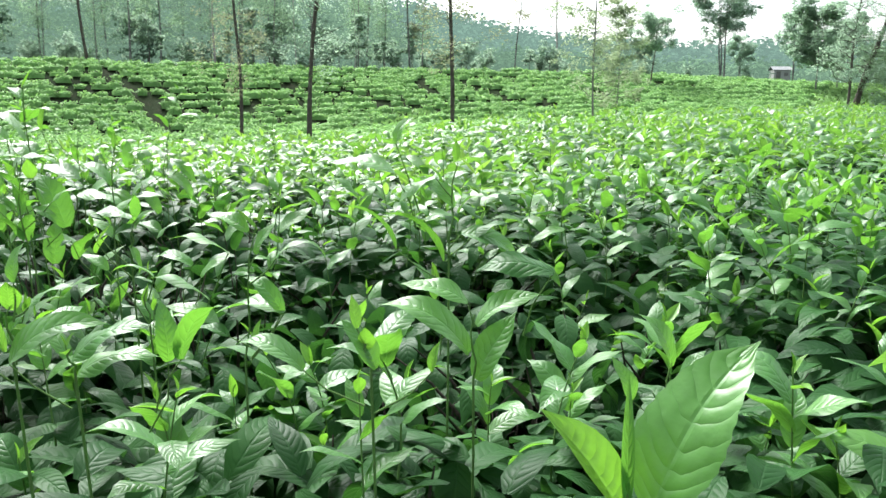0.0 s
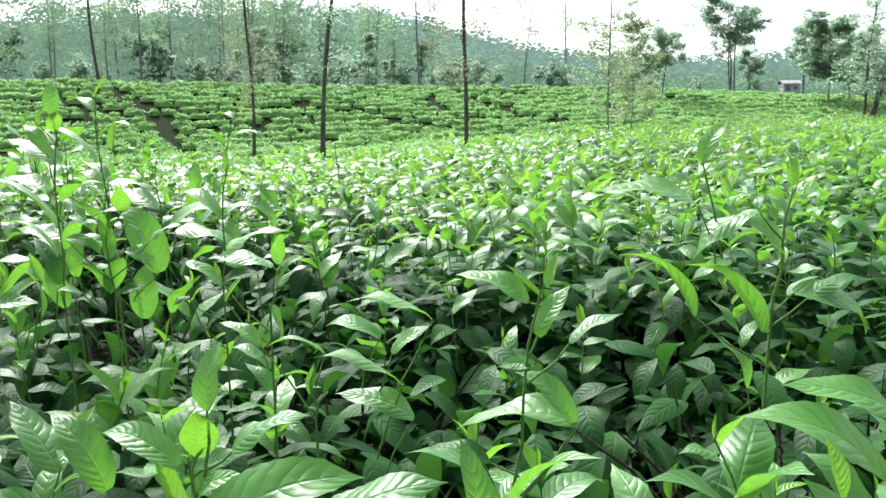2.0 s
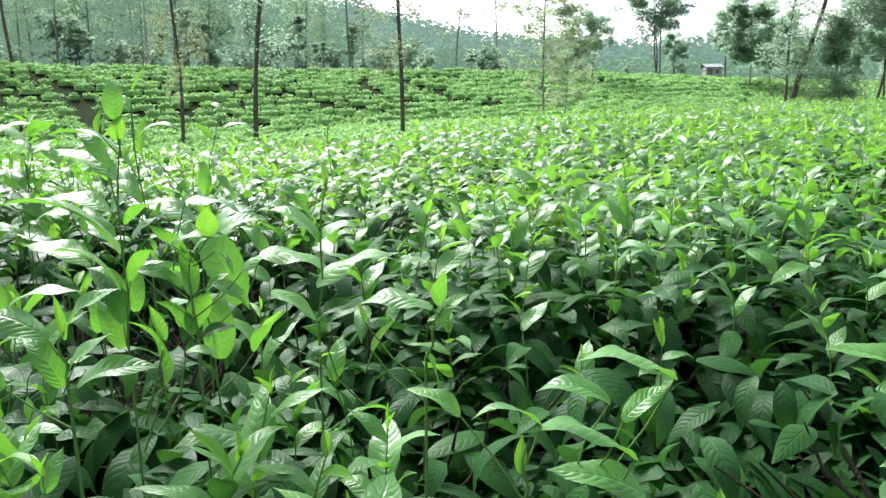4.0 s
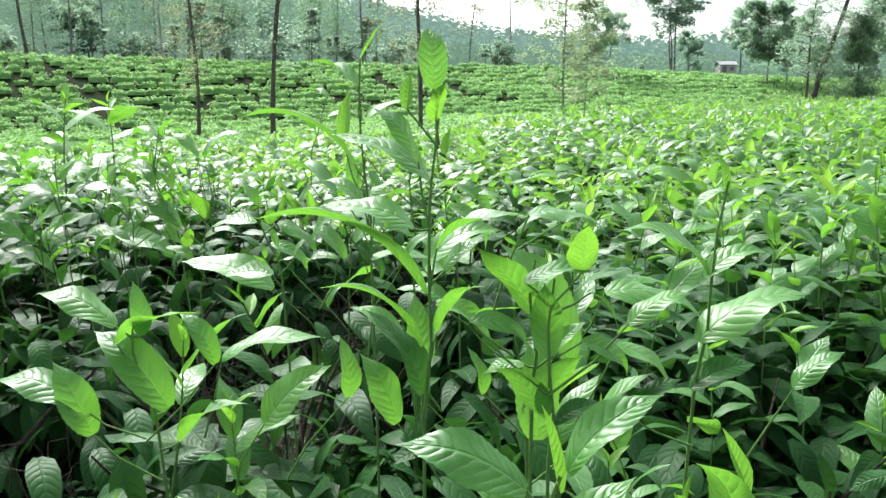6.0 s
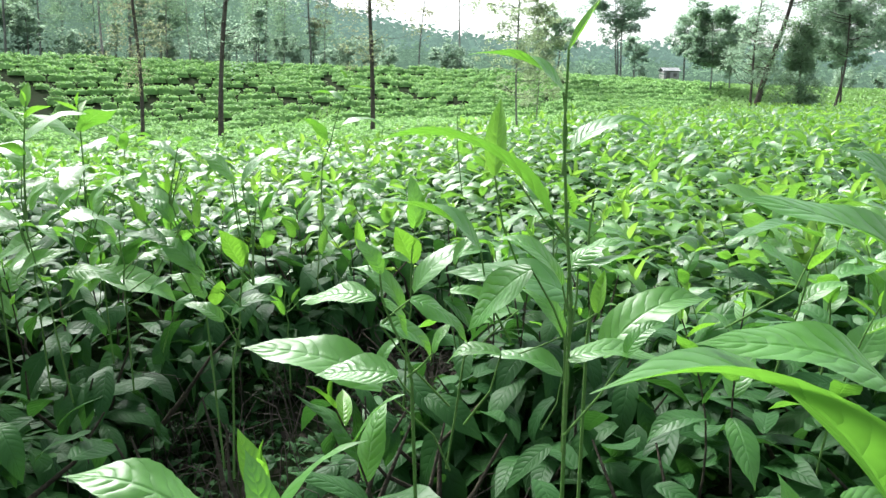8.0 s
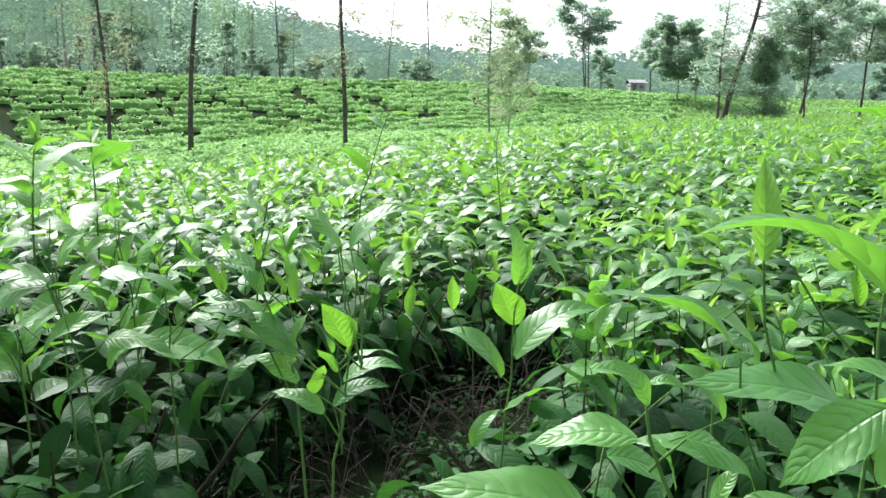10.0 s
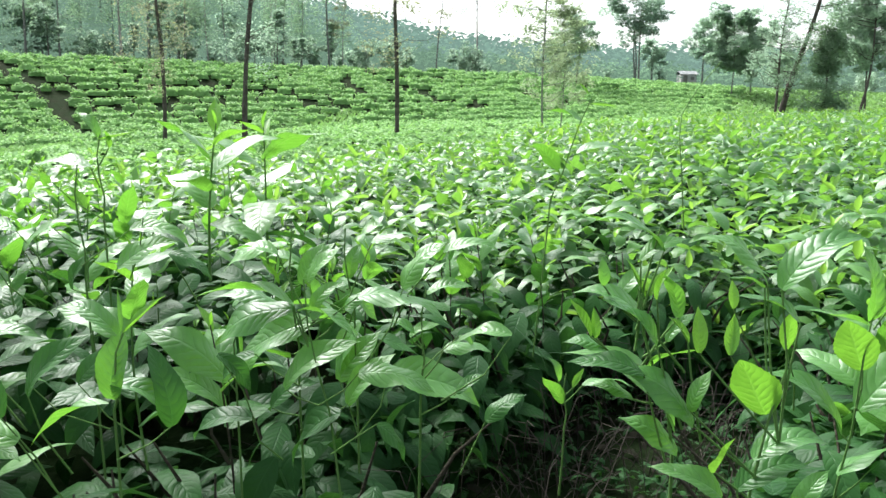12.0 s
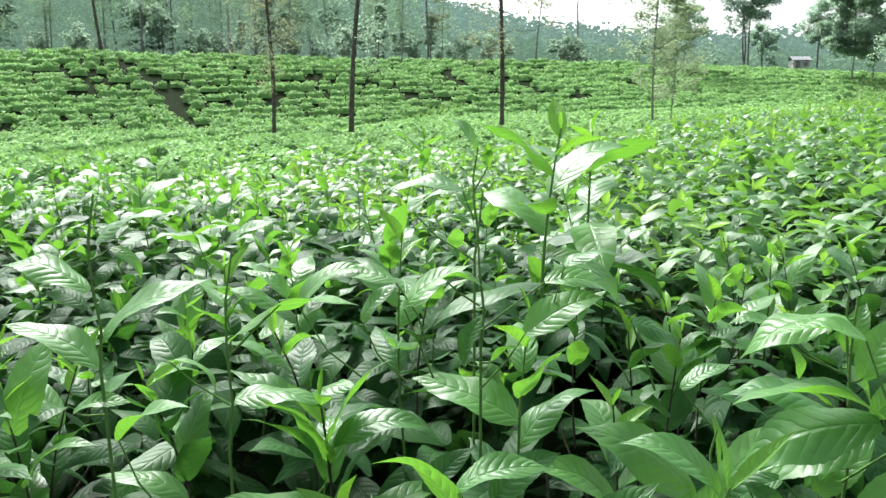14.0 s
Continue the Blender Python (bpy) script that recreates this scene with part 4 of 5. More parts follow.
hero_shoot((0.146, 2.290, 0.685), (0.133, 2.291, 0.818), [
    (0.154, 2.290, 0.685, 9, 70, 0.082, 0, "b"),
    (0.196, 2.288, 0.694, -114, 47, 0.081, 0, "b"),
    (0.070, 2.294, 0.804, -84, -39, 0.061, 24, "m"),
    (0.044, 2.295, 0.762, 79, 37, 0.059, -24, "m"),
    (0.056, 2.295, 0.746, 10, 70, 0.065, 0, "m"),
    (0.037, 2.296, 0.700, 73, 61, 0.067, -33, "m"),
    (0.180, 2.289, 0.753, 74, 58, 0.114, -27, "b"),
    (0.207, 2.287, 0.813, -86, -18, 0.092, 18, "m"),
    (0.219, 2.287, 0.767, -84, -39, 0.072, 24, "m"),
    (0.109, 2.292, 0.726, 71, 65, 0.041, -30, "m"),
    (0.096, 2.293, 0.786, -100, 19, 0.048, -15, "m")])
hero_shoot((0.055, 2.621, 0.775), (0.053, 2.621, 0.896), [
    (0.068, 2.621, 0.761, -85, 23, 0.107, 21, "m"),
    (0.049, 2.621, 0.805, 80, 12, 0.119, -12, "m"),
    (-0.119, 2.630, 0.735, 80, 14, 0.123, -15, "m"),
    (-0.120, 2.630, 0.791, -84, -41, 0.058, 24, "m"),
    (-0.037, 2.626, 0.852, 80, 23, 0.100, -6, "m"),
    (0.250, 2.612, 0.863, 94, 1, 0.083, 8, "m"),
    (0.038, 2.622, 0.884, 126, 67, 0.029, 0, "y"),
    (-0.027, 2.625, 0.914, -21, 70, 0.065, 0, "y"),
    (-0.009, 2.624, 0.911, -86, 5, 0.030, 12, "m")])
hero_shoot((-0.323, 2.958, 0.734), (-0.360, 2.960, 0.865), [
    (-0.353, 2.960, 0.859, 72, 62, 0.034, -12, "s"),
    (-0.350, 2.959, 0.861, -81, 53, 0.029, 18, "y"),
    (-0.327, 2.958, 0.844, 103, 64, 0.041, 22, "m"),
    (-0.393, 2.962, 0.829, 51, 56, 0.033, 0, "y"),
    (-0.389, 2.962, 0.828, 3, 71, 0.023, 0, "y"),
    (-0.349, 2.959, 0.836, 80, 22, 0.064, -18, "m"),
    (-0.325, 2.958, 0.754, 79, 33, 0.104, -15, "m"),
    (-0.378, 2.961, 0.817, 80, 10, 0.036, -15, "m"),
    (-0.353, 2.960, 0.798, -101, 28, 0.048, -22, "m"),
    (-0.358, 2.960, 0.779, 80, 17, 0.034, -18, "m"),
    (-0.320, 2.958, 0.734, 79, 30, 0.054, -30, "m"),
    (-0.385, 2.961, 0.869, 3, 71, 0.022, 0, "m"),
    (-0.341, 2.959, 0.895, 80, 20, 0.059, -7, "m"),
    (-0.344, 2.959, 0.916, -100, 24, 0.027, -11, "m"),
    (-0.358, 2.960, 0.888, -86, 20, 0.040, 21, "m"),
    (-0.334, 2.959, 0.825, -84, 39, 0.031, 24, "m")])

# slim shoots and a bare curved twig over the table: x, y, base, tip, lean, leaves, size
TALL = [
    (-0.80, 3.72, 0.70, 0.96, (0.02, 0.0), 7, 1.35),
    (-0.74, 3.84, 0.70, 0.95, (0.0, 0.0), 7, 1.35),
    (-1.00, 3.70, 0.50, 0.83, (0.0, 0.0), 8, 1.1),
    (-0.86, 3.44, 0.50, 0.80, (0.0, 0.0), 8, 1.1),
    (-1.04, 5.30, 0.62, 0.86, (0.0, 0.0), 7, 1.3),
]


def near_rows():
    rng = random.Random(11)
    taken = list(HERO_STEMS)
    for x, y, b, tip, lean, n, size in TALL:
        k, bush = bush_at(x, y)
        shoot(bush, rng, x, y, b, tip, lean, n, size)
        taken.append((x, y))
    step = 0.135
    taken = np.array(taken)
    for j in range(70):
        for i in range(-23, 23):
            x = (i + 0.5 * (j % 2)) * step + rng.uniform(-0.05, 0.05)
            y = 0.8 + j * step * 0.87 + rng.uniform(-0.05, 0.05)
            d = float(from_lane(x, y))
            if not (-0.1 < d < 1.95) or abs(x + 0.1) > 2.5:
                continue
            a = float(in_aisle(x, y))
            w = float(line_distance(x, y, WALKWAY))
            if a < 0.05 or np.min(np.hypot(taken[:, 0] - x, taken[:, 1] - y)) < 0.07:
                continue
            front = x < 0.3 and y > 2.6 and a < 0.45
            if ((front and x < -0.45) or (x > 0.85 and d < 0.45)) and rng.random() < (0.32 if front else 0.65):
                continue
            high = front or rng.random() < (0.5 if y > 2.6 else 0.6)
            top = float(canopy(x, y)) + (rng.uniform(0.02, 0.12) if high else rng.uniform(-0.15, -0.03)) - 0.05 * math.exp(-d / 0.35)
            if not high and y > 2.6 and d < 1.5 and rng.random() < 0.45:
                continue
            # low shoots near the lane take more of the shade-darkened leaves
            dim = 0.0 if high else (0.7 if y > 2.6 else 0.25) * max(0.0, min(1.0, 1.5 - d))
            if w < 0.4:
                top = min(top, 0.66 if w < 0.15 else 0.7)
            k, bush = bush_at(x, y)
            if d < 0.3:
                top = min(top, 0.7)
            if y < 2.62 and x < 0.35:
                top = max(top, rng.uniform(0.62, 0.7))
            if front:
                # the open side of the row: foliage only at the table
                top = max(top - 0.03, 0.68 + rng.uniform(0, 0.08))
                shoot(bush, rng, x, y, top - rng.uniform(0.24, 0.3), top, None, rng.randint(6, 8), rng.uniform(0.85, 1.1), first=0.4, wood=M_WOOD, shade=max(dim, 0.55))
            else:
                shoot(bush, rng, x, y, top - rng.uniform(0.17, 0.26), top, None, rng.randint(7, 9) if d < 1.0 else rng.randint(5, 6), rng.uniform(0.75, 1.0), shade=dim)


def bare_twig():
    k, bush = bush_at(0.14, 4.1)
    pts = [(0.15, 4.09, 0.72), (0.136, 4.09, 0.85), (0.14, 4.125, 0.925), (0.168, 4.19, 0.973), (0.22, 4.236, 1.03), (0.3, 4.29, 1.1)]
    v, q = tube(pts, [0.0017, 0.0016, 0.0015, 0.0014, 0.0013, 0.001], 5)
    make("twig", v - np.array(bush.location), q, M_STEM, bush, "bare curved twig")


def ground_litter():
    r = np.random.default_rng(55)
    x, y = r.uniform(-2.6, 2.4, 9000), r.uniform(1.0, 5.0, 9000)
    ok = (in_aisle(x, y) < 0.35) & (from_lane(x, y) > -0.8)
    x, y = x[ok], y[ok]
    n = len(x)
    z = ground_height(x, y) + r.uniform(0.005, 0.03, n)
    v, q, uv = leaf_mass(FAR_MATURE, np.stack([x, y, z], -1), r.uniform(0, 6.28, n), r.uniform(-0.2, 0.3, n), r.uniform(-0.6, 0.6, n), r.uniform(0.02, 0.055, n))
    ob = make("leaf_litter", v, q, M_LITTER, uv=uv)
    tagged(ob, "dry brown leaf litter on the dark ground", "leaf litter", kind="stuff")
    x, y = r.uniform(-2.0, 1.6, 5000), r.uniform(1.6, 4.6, 5000)
    ok = in_aisle(x, y) < 0.25
    x, y = x[ok][:2600], y[ok][:2600]
    parts = []
    for px, py in zip(x, y):
        w, h, l = r.uniform(0, 6.28), r.uniform(0.05, 0.22), r.uniform(0.05, 0.2)
        p = Vector((px, py, float(ground_height(px, py))))
        parts.append(tube([p, p + Vector((l * math.cos(w) * 0.5, l * math.sin(w) * 0.5, h)), p + Vector((l * math.cos(w), l * math.sin(w), h * 1.1))], [0.0013, 0.001, 0.0005], 3))
    v, q = join(parts)
    ob = make("dead_twigs", v, q, M_STICK)
    tagged(ob, "thin dry twigs and stalks under the bushes", "twigs", kind="stuff")


def undergrowth():
    """Small weeds and low tea leaves, darkened for shade, on the floor of the gaps."""
    r = np.random.default_rng(56)
    x, y = r.uniform(-2.2, 1.8, 26000), r.uniform(1.6, 4.8, 26000)
    patch = vnoise(x * 4, y * 4, 61) + 0.5 * vnoise(x * 11, y * 11, 63)
    ok = (in_aisle(x, y) < 0.3) & (from_lane(x, y) > 0.0) & (patch > 0.55)
    x, y, patch = x[ok], y[ok], patch[ok]
    n = len(x)
    z = ground_height(x, y) + r.uniform(0.01, 0.04, n) + (patch - 0.5) * r.uniform(0, 0.13, n)
    v, q, uv = leaf_mass(FAR_MATURE, np.stack([x, y, z], -1), r.uniform(0, 6.28, n), r.uniform(-0.4, 0.6, n), r.uniform(-0.5, 0.5, n), r.uniform(0.018, 0.045, n))
    ob = make("weeds", v, q, M_OLD_SHADED_I, uv=uv)
    tagged(ob, "low dark weeds on the ground between tea bushes", "weeds", kind="stuff")
    # old leaves that hang from the bushes into the gaps
    x, y = r.uniform(-1.2, 1.2, 9000), r.uniform(2.1, 4.4, 9000)
    gap = in_aisle(x, y)
    ok = (gap > -0.13) & (gap < 0.06)
    x, y = x[ok][:900], y[ok][:900]
    n = len(x)
    z = ground_height(x, y) + r.uniform(0.08, 0.36, n)
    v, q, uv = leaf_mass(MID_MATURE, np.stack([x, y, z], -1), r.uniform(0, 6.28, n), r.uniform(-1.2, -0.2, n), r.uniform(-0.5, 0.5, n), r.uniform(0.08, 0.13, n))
    ob = make("hanging_leaves", v, q, M_OLD_SHADED_I, uv=uv)
    tagged(ob, "old tea leaves hanging low beside the gaps, darkened for shade", "tea plants", kind="stuff")


def bush_inside():
    """Branches and the older leaves, darkened for shade, under the plucked table of each near bush."""
    for k, bush in bush_objects.items():
        cx, cy = BUSHES[k]
        rng = random.Random(100 + k)
        g = float(ground_height(cx, cy))
        for b in range(14):
            w, r = rng.uniform(0, 6.28), rng.uniform(0.15, 0.4)
            ex, ey = cx + r * math.cos(w), cy + r * math.sin(w)
            pts = [(cx + 0.04 * math.cos(w), cy + 0.04 * math.sin(w), g - 0.03)]
            for s in range(1, 6):
                t = s / 5
                pts.append((cx + (ex - cx) * t ** 0.8 + rng.uniform(-0.02, 0.02), cy + (ey - cy) * t ** 0.8 + rng.uniform(-0.02, 0.02), g + 0.34 * t))
            v, q = tube(pts, [0.009 * (1 - 0.85 * s / 5) for s in range(6)], 6)
            make("branch", v - np.array(bush.location), q, M_WOOD, bush)
        r = np.random.default_rng(200 + k)
        n = 420 if cy > 2.5 else 620
        px, py = cx + r.normal(0, 0.27, n), cy + r.normal(0, 0.27, n)
        ok = in_aisle(px, py) > -0.02
        px, py = px[ok], py[ok]
        n = len(px)
        pz = g + 0.16 + (canopy(px, py) - g - 0.27) * r.uniform(0, 1, n) ** 0.8
        hollow = (px < 0.3) & (py > 2.6) & (in_aisle(px, py) < 0.45) & (r.random(n) < 0.68)
        pz = np.where(hollow, g + r.uniform(0.0, 0.28, n) ** 1.5, pz)
        pitch = r.uniform(-0.9, 0.3, n)
        sx, sy = cx + r.uniform(-0.5, 0.5, 1100), cy + r.uniform(-0.5, 0.5, 1100)
        flank = in_aisle(sx, sy)
        ok = (flank > -0.06) & (flank < 0.12)
        sx, sy = sx[ok][:340], sy[ok][:340]
        m = len(sx)
        sz = g + 0.16 + np.maximum(canopy(sx, sy) - g - 0.18, 0.05) * r.uniform(0, 1, m) ** 0.5
        px, py, pz = np.concatenate([px, sx]), np.concatenate([py, sy]), np.concatenate([pz, sz])
        pitch = np.concatenate([pitch, r.uniform(-1.3, -0.3, m)])
        n = len(px)
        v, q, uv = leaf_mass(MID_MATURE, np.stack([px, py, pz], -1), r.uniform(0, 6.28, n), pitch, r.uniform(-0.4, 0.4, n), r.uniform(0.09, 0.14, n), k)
        ob = make("inner_foliage", v - np.array(bush.location), q, M_OLD_SHADED_I, bush, "older leaves under the fresh shoots, darkened for shade", uv)
        tagged(ob, kind="stuff")


# ---- the rest of the near field ----
def near_field():
    """The tea table from behind the near rows to past the brow, and behind the lane."""
    r = np.random.default_rng(21)
    young_parts, leaf_parts, inner_parts = [], [], []
    bands = [(0.12, 1.95, 4.2, 8, LO_MATURE, 0.112), (0.155, 4.2, 9.0, 8, LO_MATURE, 0.12), (0.25, 9.0, 40.0, 7, FAR_MATURE, 0.14)]
    for step, lo, hi, per, shapes, size in bands:
        gx, gy = np.meshgrid(np.arange(-8, 24, step), np.arange(-1, 32, step))
        x = gx.ravel() + r.uniform(-0.5, 0.5, gx.size) * step
        y = gy.ravel() + r.uniform(-0.5, 0.5, gx.size) * step
        d, b = from_lane(x, y), brow(x, y)
        far_d = np.hypot(x + 0.2, y - 2.0)
        zone = np.where(d < 1.95, -1, far_d)
        seen = np.abs(x + 0.2) < 2.6 + 0.95 * np.abs(y)
        use = (zone >= lo if lo > 2 else (d >= 1.95)) & (zone < hi) & (b < 2.2) & seen & (in_aisle(x, y) > 0.0)
        # dark breaks between the bushes
        cell = vnoise(x * 2.2, y * 2.2, 31)
        use &= (cell > 0.1) & (vnoise(x * 3.7 + 9, y * 3.7, 37) > 0.16)
        x, y = x[use], y[use]
        n = len(x)
        top = canopy(x, y) + np.where(r.random(n) < 0.5, r.uniform(0.0, 0.09, n), r.uniform(-0.16, -0.03, n)) + np.where(r.random(n) < 0.05, 0.06, 0)
        spin = r.uniform(0, 6.28, n)
        for k in range(per):
            t = k / per
            pos = np.stack([x, y, top - 0.02 - 0.2 * (1 - t)], -1)
            pos[:, :2] += r.normal(0, 0.012, (n, 2))
            pitch = r.uniform(-0.45, 0.3, n) + 0.5 * t
            leaf_parts.append(leaf_mass(shapes, pos, spin + 2.4 * k + r.uniform(-0.4, 0.4, n), pitch, r.uniform(-0.4, 0.4, n), size * r.uniform(0.75, 1.2, n), 60 + k))
        for k in range(3 if hi < 10 else 0):
            pos = np.stack([x + r.normal(0, 0.05, n), y + r.normal(0, 0.05, n), canopy(x, y) - r.uniform(0.17, 0.3, n)], -1)
            inner_parts.append(leaf_mass(FAR_MATURE, pos, r.uniform(0, 6.28, n), r.uniform(-0.6, 0.3, n), r.uniform(-0.4, 0.4, n), size * r.uniform(0.8, 1.2, n), 70 + k))
        some = r.random(n) < 0.6
        pos = np.stack([x, y, top - 0.015], -1)[some]
        for k in range(2):
            m = len(pos)
            young_parts.append(leaf_mass(LO_YOUNG, pos, spin[some] + 3.0 * k + 1, r.uniform(0.1, 1.3, m), r.uniform(-0.4, 0.4, m), size * r.uniform(0.32, 0.72, m), 80 + k))

    def pile(parts):
        n, vs, qs, uvs = 0, [], [], []
        for v, q, uv in parts:
            vs.append(v), qs.append(q + n), uvs.append(uv)
            n += len(v)
        return np.concatenate(vs), np.concatenate(qs), np.concatenate(uvs)

    # the table round the lane, outside the walk's outlook
    gx, gy = np.meshgrid(np.arange(-7, 7, 0.2), np.arange(-5, 7, 0.2))
    x = gx.ravel() + r.uniform(-0.1, 0.1, gx.size)
    y = gy.ravel() + r.uniform(-0.1, 0.1, gx.size)
    use = ((from_lane(x, y) < -0.1) | ((from_lane(x, y) < 1.95) & (np.abs(x + 0.1) > 2.5))) & (brow(x, y) < 2) & (line_distance(x, y, WALKWAY) > 0.3)
    use &= np.hypot(x, y - 1.5) < 6
    x, y = x[use], y[use]
    n = len(x)
    spin = r.uniform(0, 6.28, n)
    for k in range(6):
        pos = np.stack([x, y, np.minimum(canopy(x, y), 0.72) - 0.03 * k - r.uniform(0, 0.06, n)], -1)
        leaf_parts.append(leaf_mass(FAR_MATURE, pos, spin + 2.4 * k, r.uniform(-0.4, 0.5, n), r.uniform(-0.4, 0.4, n), 0.12 * r.uniform(0.75, 1.2, n), 90 + k))
    v, q, uv = pile(leaf_parts)
    ob = make("tea_field", v, q, M_FIELD, uv=uv)
    tagged(ob, "dense glossy tea leaves of the plucked field", "tea plants", kind="stuff")
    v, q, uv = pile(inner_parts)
    ob = make("tea_old_leaves", v, q, M_OLD_SHADED_I, uv=uv)
    tagged(ob, "older tea leaves under the plucked table, darkened for shade", "tea plants", kind="stuff")
    v, q, uv = pile(young_parts)
    ob2 = make("tea_shoots", v, q, M_FIELD_YOUNG, uv=uv)
    tagged(ob2, "pale fresh tea tips over the field", "tea shoots", kind="stuff")

    # near-black sheet that stands in for the shade inside the rows, under the table
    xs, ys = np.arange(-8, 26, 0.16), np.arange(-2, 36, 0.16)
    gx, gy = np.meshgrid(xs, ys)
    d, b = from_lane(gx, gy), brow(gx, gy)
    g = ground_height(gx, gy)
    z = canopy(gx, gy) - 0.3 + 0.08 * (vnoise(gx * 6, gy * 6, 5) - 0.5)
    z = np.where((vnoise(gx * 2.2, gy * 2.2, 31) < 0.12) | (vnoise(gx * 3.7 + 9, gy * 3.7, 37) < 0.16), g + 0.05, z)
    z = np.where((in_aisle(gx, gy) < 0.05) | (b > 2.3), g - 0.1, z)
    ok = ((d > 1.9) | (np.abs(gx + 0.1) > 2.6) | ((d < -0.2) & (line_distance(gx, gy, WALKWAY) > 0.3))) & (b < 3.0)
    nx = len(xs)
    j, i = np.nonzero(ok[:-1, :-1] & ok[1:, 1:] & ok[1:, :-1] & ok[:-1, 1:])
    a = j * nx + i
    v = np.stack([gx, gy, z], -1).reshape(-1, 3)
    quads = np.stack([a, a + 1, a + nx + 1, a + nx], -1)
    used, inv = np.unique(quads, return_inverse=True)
    ob = make("tea_understorey", v[used], inv.reshape(-1, 4), M_CORE_SHADE)
    tagged(ob, "dark sheet beneath the leaves, standing in for shade inside the tea rows", "tea plants", kind="stuff")


# ---- the opposite slope ----
VALLEY = [(-13, 17), (-12.2, 23), (-11.9, 28), (-10.8, 32.5), (-8.5, 34), (-6, 36.5), (-4, 41.5), (-1.3, 46.5)]


FOOTPATH = [(-18.9, 46.6), (-15.9, 44), (-13.2, 39), (-11.0, 36), (-9.0, 33)]


def slope_rows():
    r = np.random.default_rng(33)
    cx, cy = [], []
    u = -46.0
    while u < -0.6:
        x = -50 + r.uniform(0, 1)
        while x < 62:
            y = float(crest_line(x)) + u + 0.5 * math.sin(x * 0.16 + u * 0.5) + 0.2 * math.sin(x * 0.7 + u)
            if abs(x) < 8 + 0.68 * y:
                cx.append(x), cy.append(y + r.normal(0, 0.11))
            x += r.uniform(0.6, 0.98)
        u += 1.04
    cx, cy = np.array(cx), np.array(cy)
    b = brow(cx, cy)
    keep = (b > 5.0) & (r.random(len(cx)) > 0.04)
    # footpaths and broken rows
    for line, w in ((FOOTPATH, 0.32), ([(-0.5, 57.5), (1.5, 53.5), (4, 50.5), (7, 50)], 0.4), ([(-2, 54), (-0.3, 51)], 0.4), ([(9, 52), (14, 53.5)], 0.35)):
        keep &= line_distance(cx, cy, line) > w
    grassy = line_distance(cx, cy, VALLEY) < np.interp(cx, [-12, -8, -2], [1.7, 1.1, 0.9])
    keep &= ~grassy | (r.random(len(cx)) < 0.04)
    floor = cy < crest_line(cx) - 17
    keep &= ~floor | (r.random(len(cx)) < 0.72)
    keep &= ~((cx > 17) & (cx > 0.6 * cy - 9))
    cx, cy = cx[keep], cy[keep]
    n = len(cx)
    rad, high = r.uniform(0.38, 0.6, n), r.uniform(0.26, 0.42, n)
    rad = np.minimum(rad, np.maximum(0.28, line_distance(cx, cy, FOOTPATH) - 0.07))
    for line in ([(-27, 44.2), (-17.5, 42.8)], [(-12.6, 46.3), (-8.6, 46.8)], [(-8.2, 48.0), (-4.5, 49.5)]):
        weak = line_distance(cx, cy, line) < 0.5
        rad, high = np.where(weak, rad * 0.72, rad), np.where(weak, high * 0.6, high)
    # lumpy mounds
    seg, rings = 9, 3
    dome, dq = [], []
    for k in range(rings + 1):
        ph = k / rings * 1.35
        for s in range(seg):
            w = 2 * math.pi * s / seg
            dome.append((math.cos(ph) * math.cos(w), math.cos(ph) * math.sin(w), math.sin(ph) ** 0.5))
    for k in range(rings):
        for s in range(seg):
            s2 = (s + 1) % seg
            dq.append((k * seg + s, k * seg + s2, (k + 1) * seg + s2, (k + 1) * seg + s))
    dome, dq = np.array(dome), np.array(dq)
    jit = r.normal(1, 0.1, (n, len(dome), 1))
    g = ground_height(cx, cy)
    v = dome[None] * np.stack([rad, rad * 1.05, high], -1)[:, None, :] * 0.92 * jit + np.stack([cx, cy, g - 0.02], -1)[:, None, :]
    quads = dq[None] + (np.arange(n) * len(dome))[:, None, None]
    ob = make("slope_bushes", v.reshape(-1, 3), quads.reshape(-1, 4), M_SLOPE_CORE)
    tagged(ob, "rows of clipped tea bushes on the opposite slope", "tea plants", kind="stuff")
    per = 60
    m = n * per
    bi = np.repeat(np.arange(n), per)
    w, ph = r.uniform(0, 6.28, m), np.arcsin(r.uniform(0.25, 1.0, m))
    p = np.stack([np.cos(ph) * np.cos(w) * rad[bi], np.cos(ph) * np.sin(w) * rad[bi] * 1.05, np.sin(ph) ** 0.5 * high[bi]], -1)
    p += np.stack([cx[bi], cy[bi], g[bi]], -1) + r.normal(0, 0.025, (m, 3))
    diamond = [(np.array([(-0.5, 0.5, 0.04), (0, 0, 0), (0.5, 0.5, 0.04), (0, 1, 0)]), np.array([(0, 1, 2, 3)]), np.array([(0, 0), (1, 0), (1, 1), (0, 1)], float))]
    v, q, uv = leaf_mass(diamond, p, r.uniform(0, 6.28, m), r.uniform(-0.4, 1.0, m), r.uniform(-0.4, 0.4, m), r.uniform(0.07, 0.13, m))
    ob = make("slope_leaves", v, q, M_SLOPE, uv=uv)
    tagged(ob, "bright green leaves over the bushes of the slope, paled for haze", "tea plants", kind="stuff")
    # grass of the valley strip and the open meadow
    m = 330000
    gx, gy = r.uniform(-20, 56, m), r.uniform(14, 70, m)
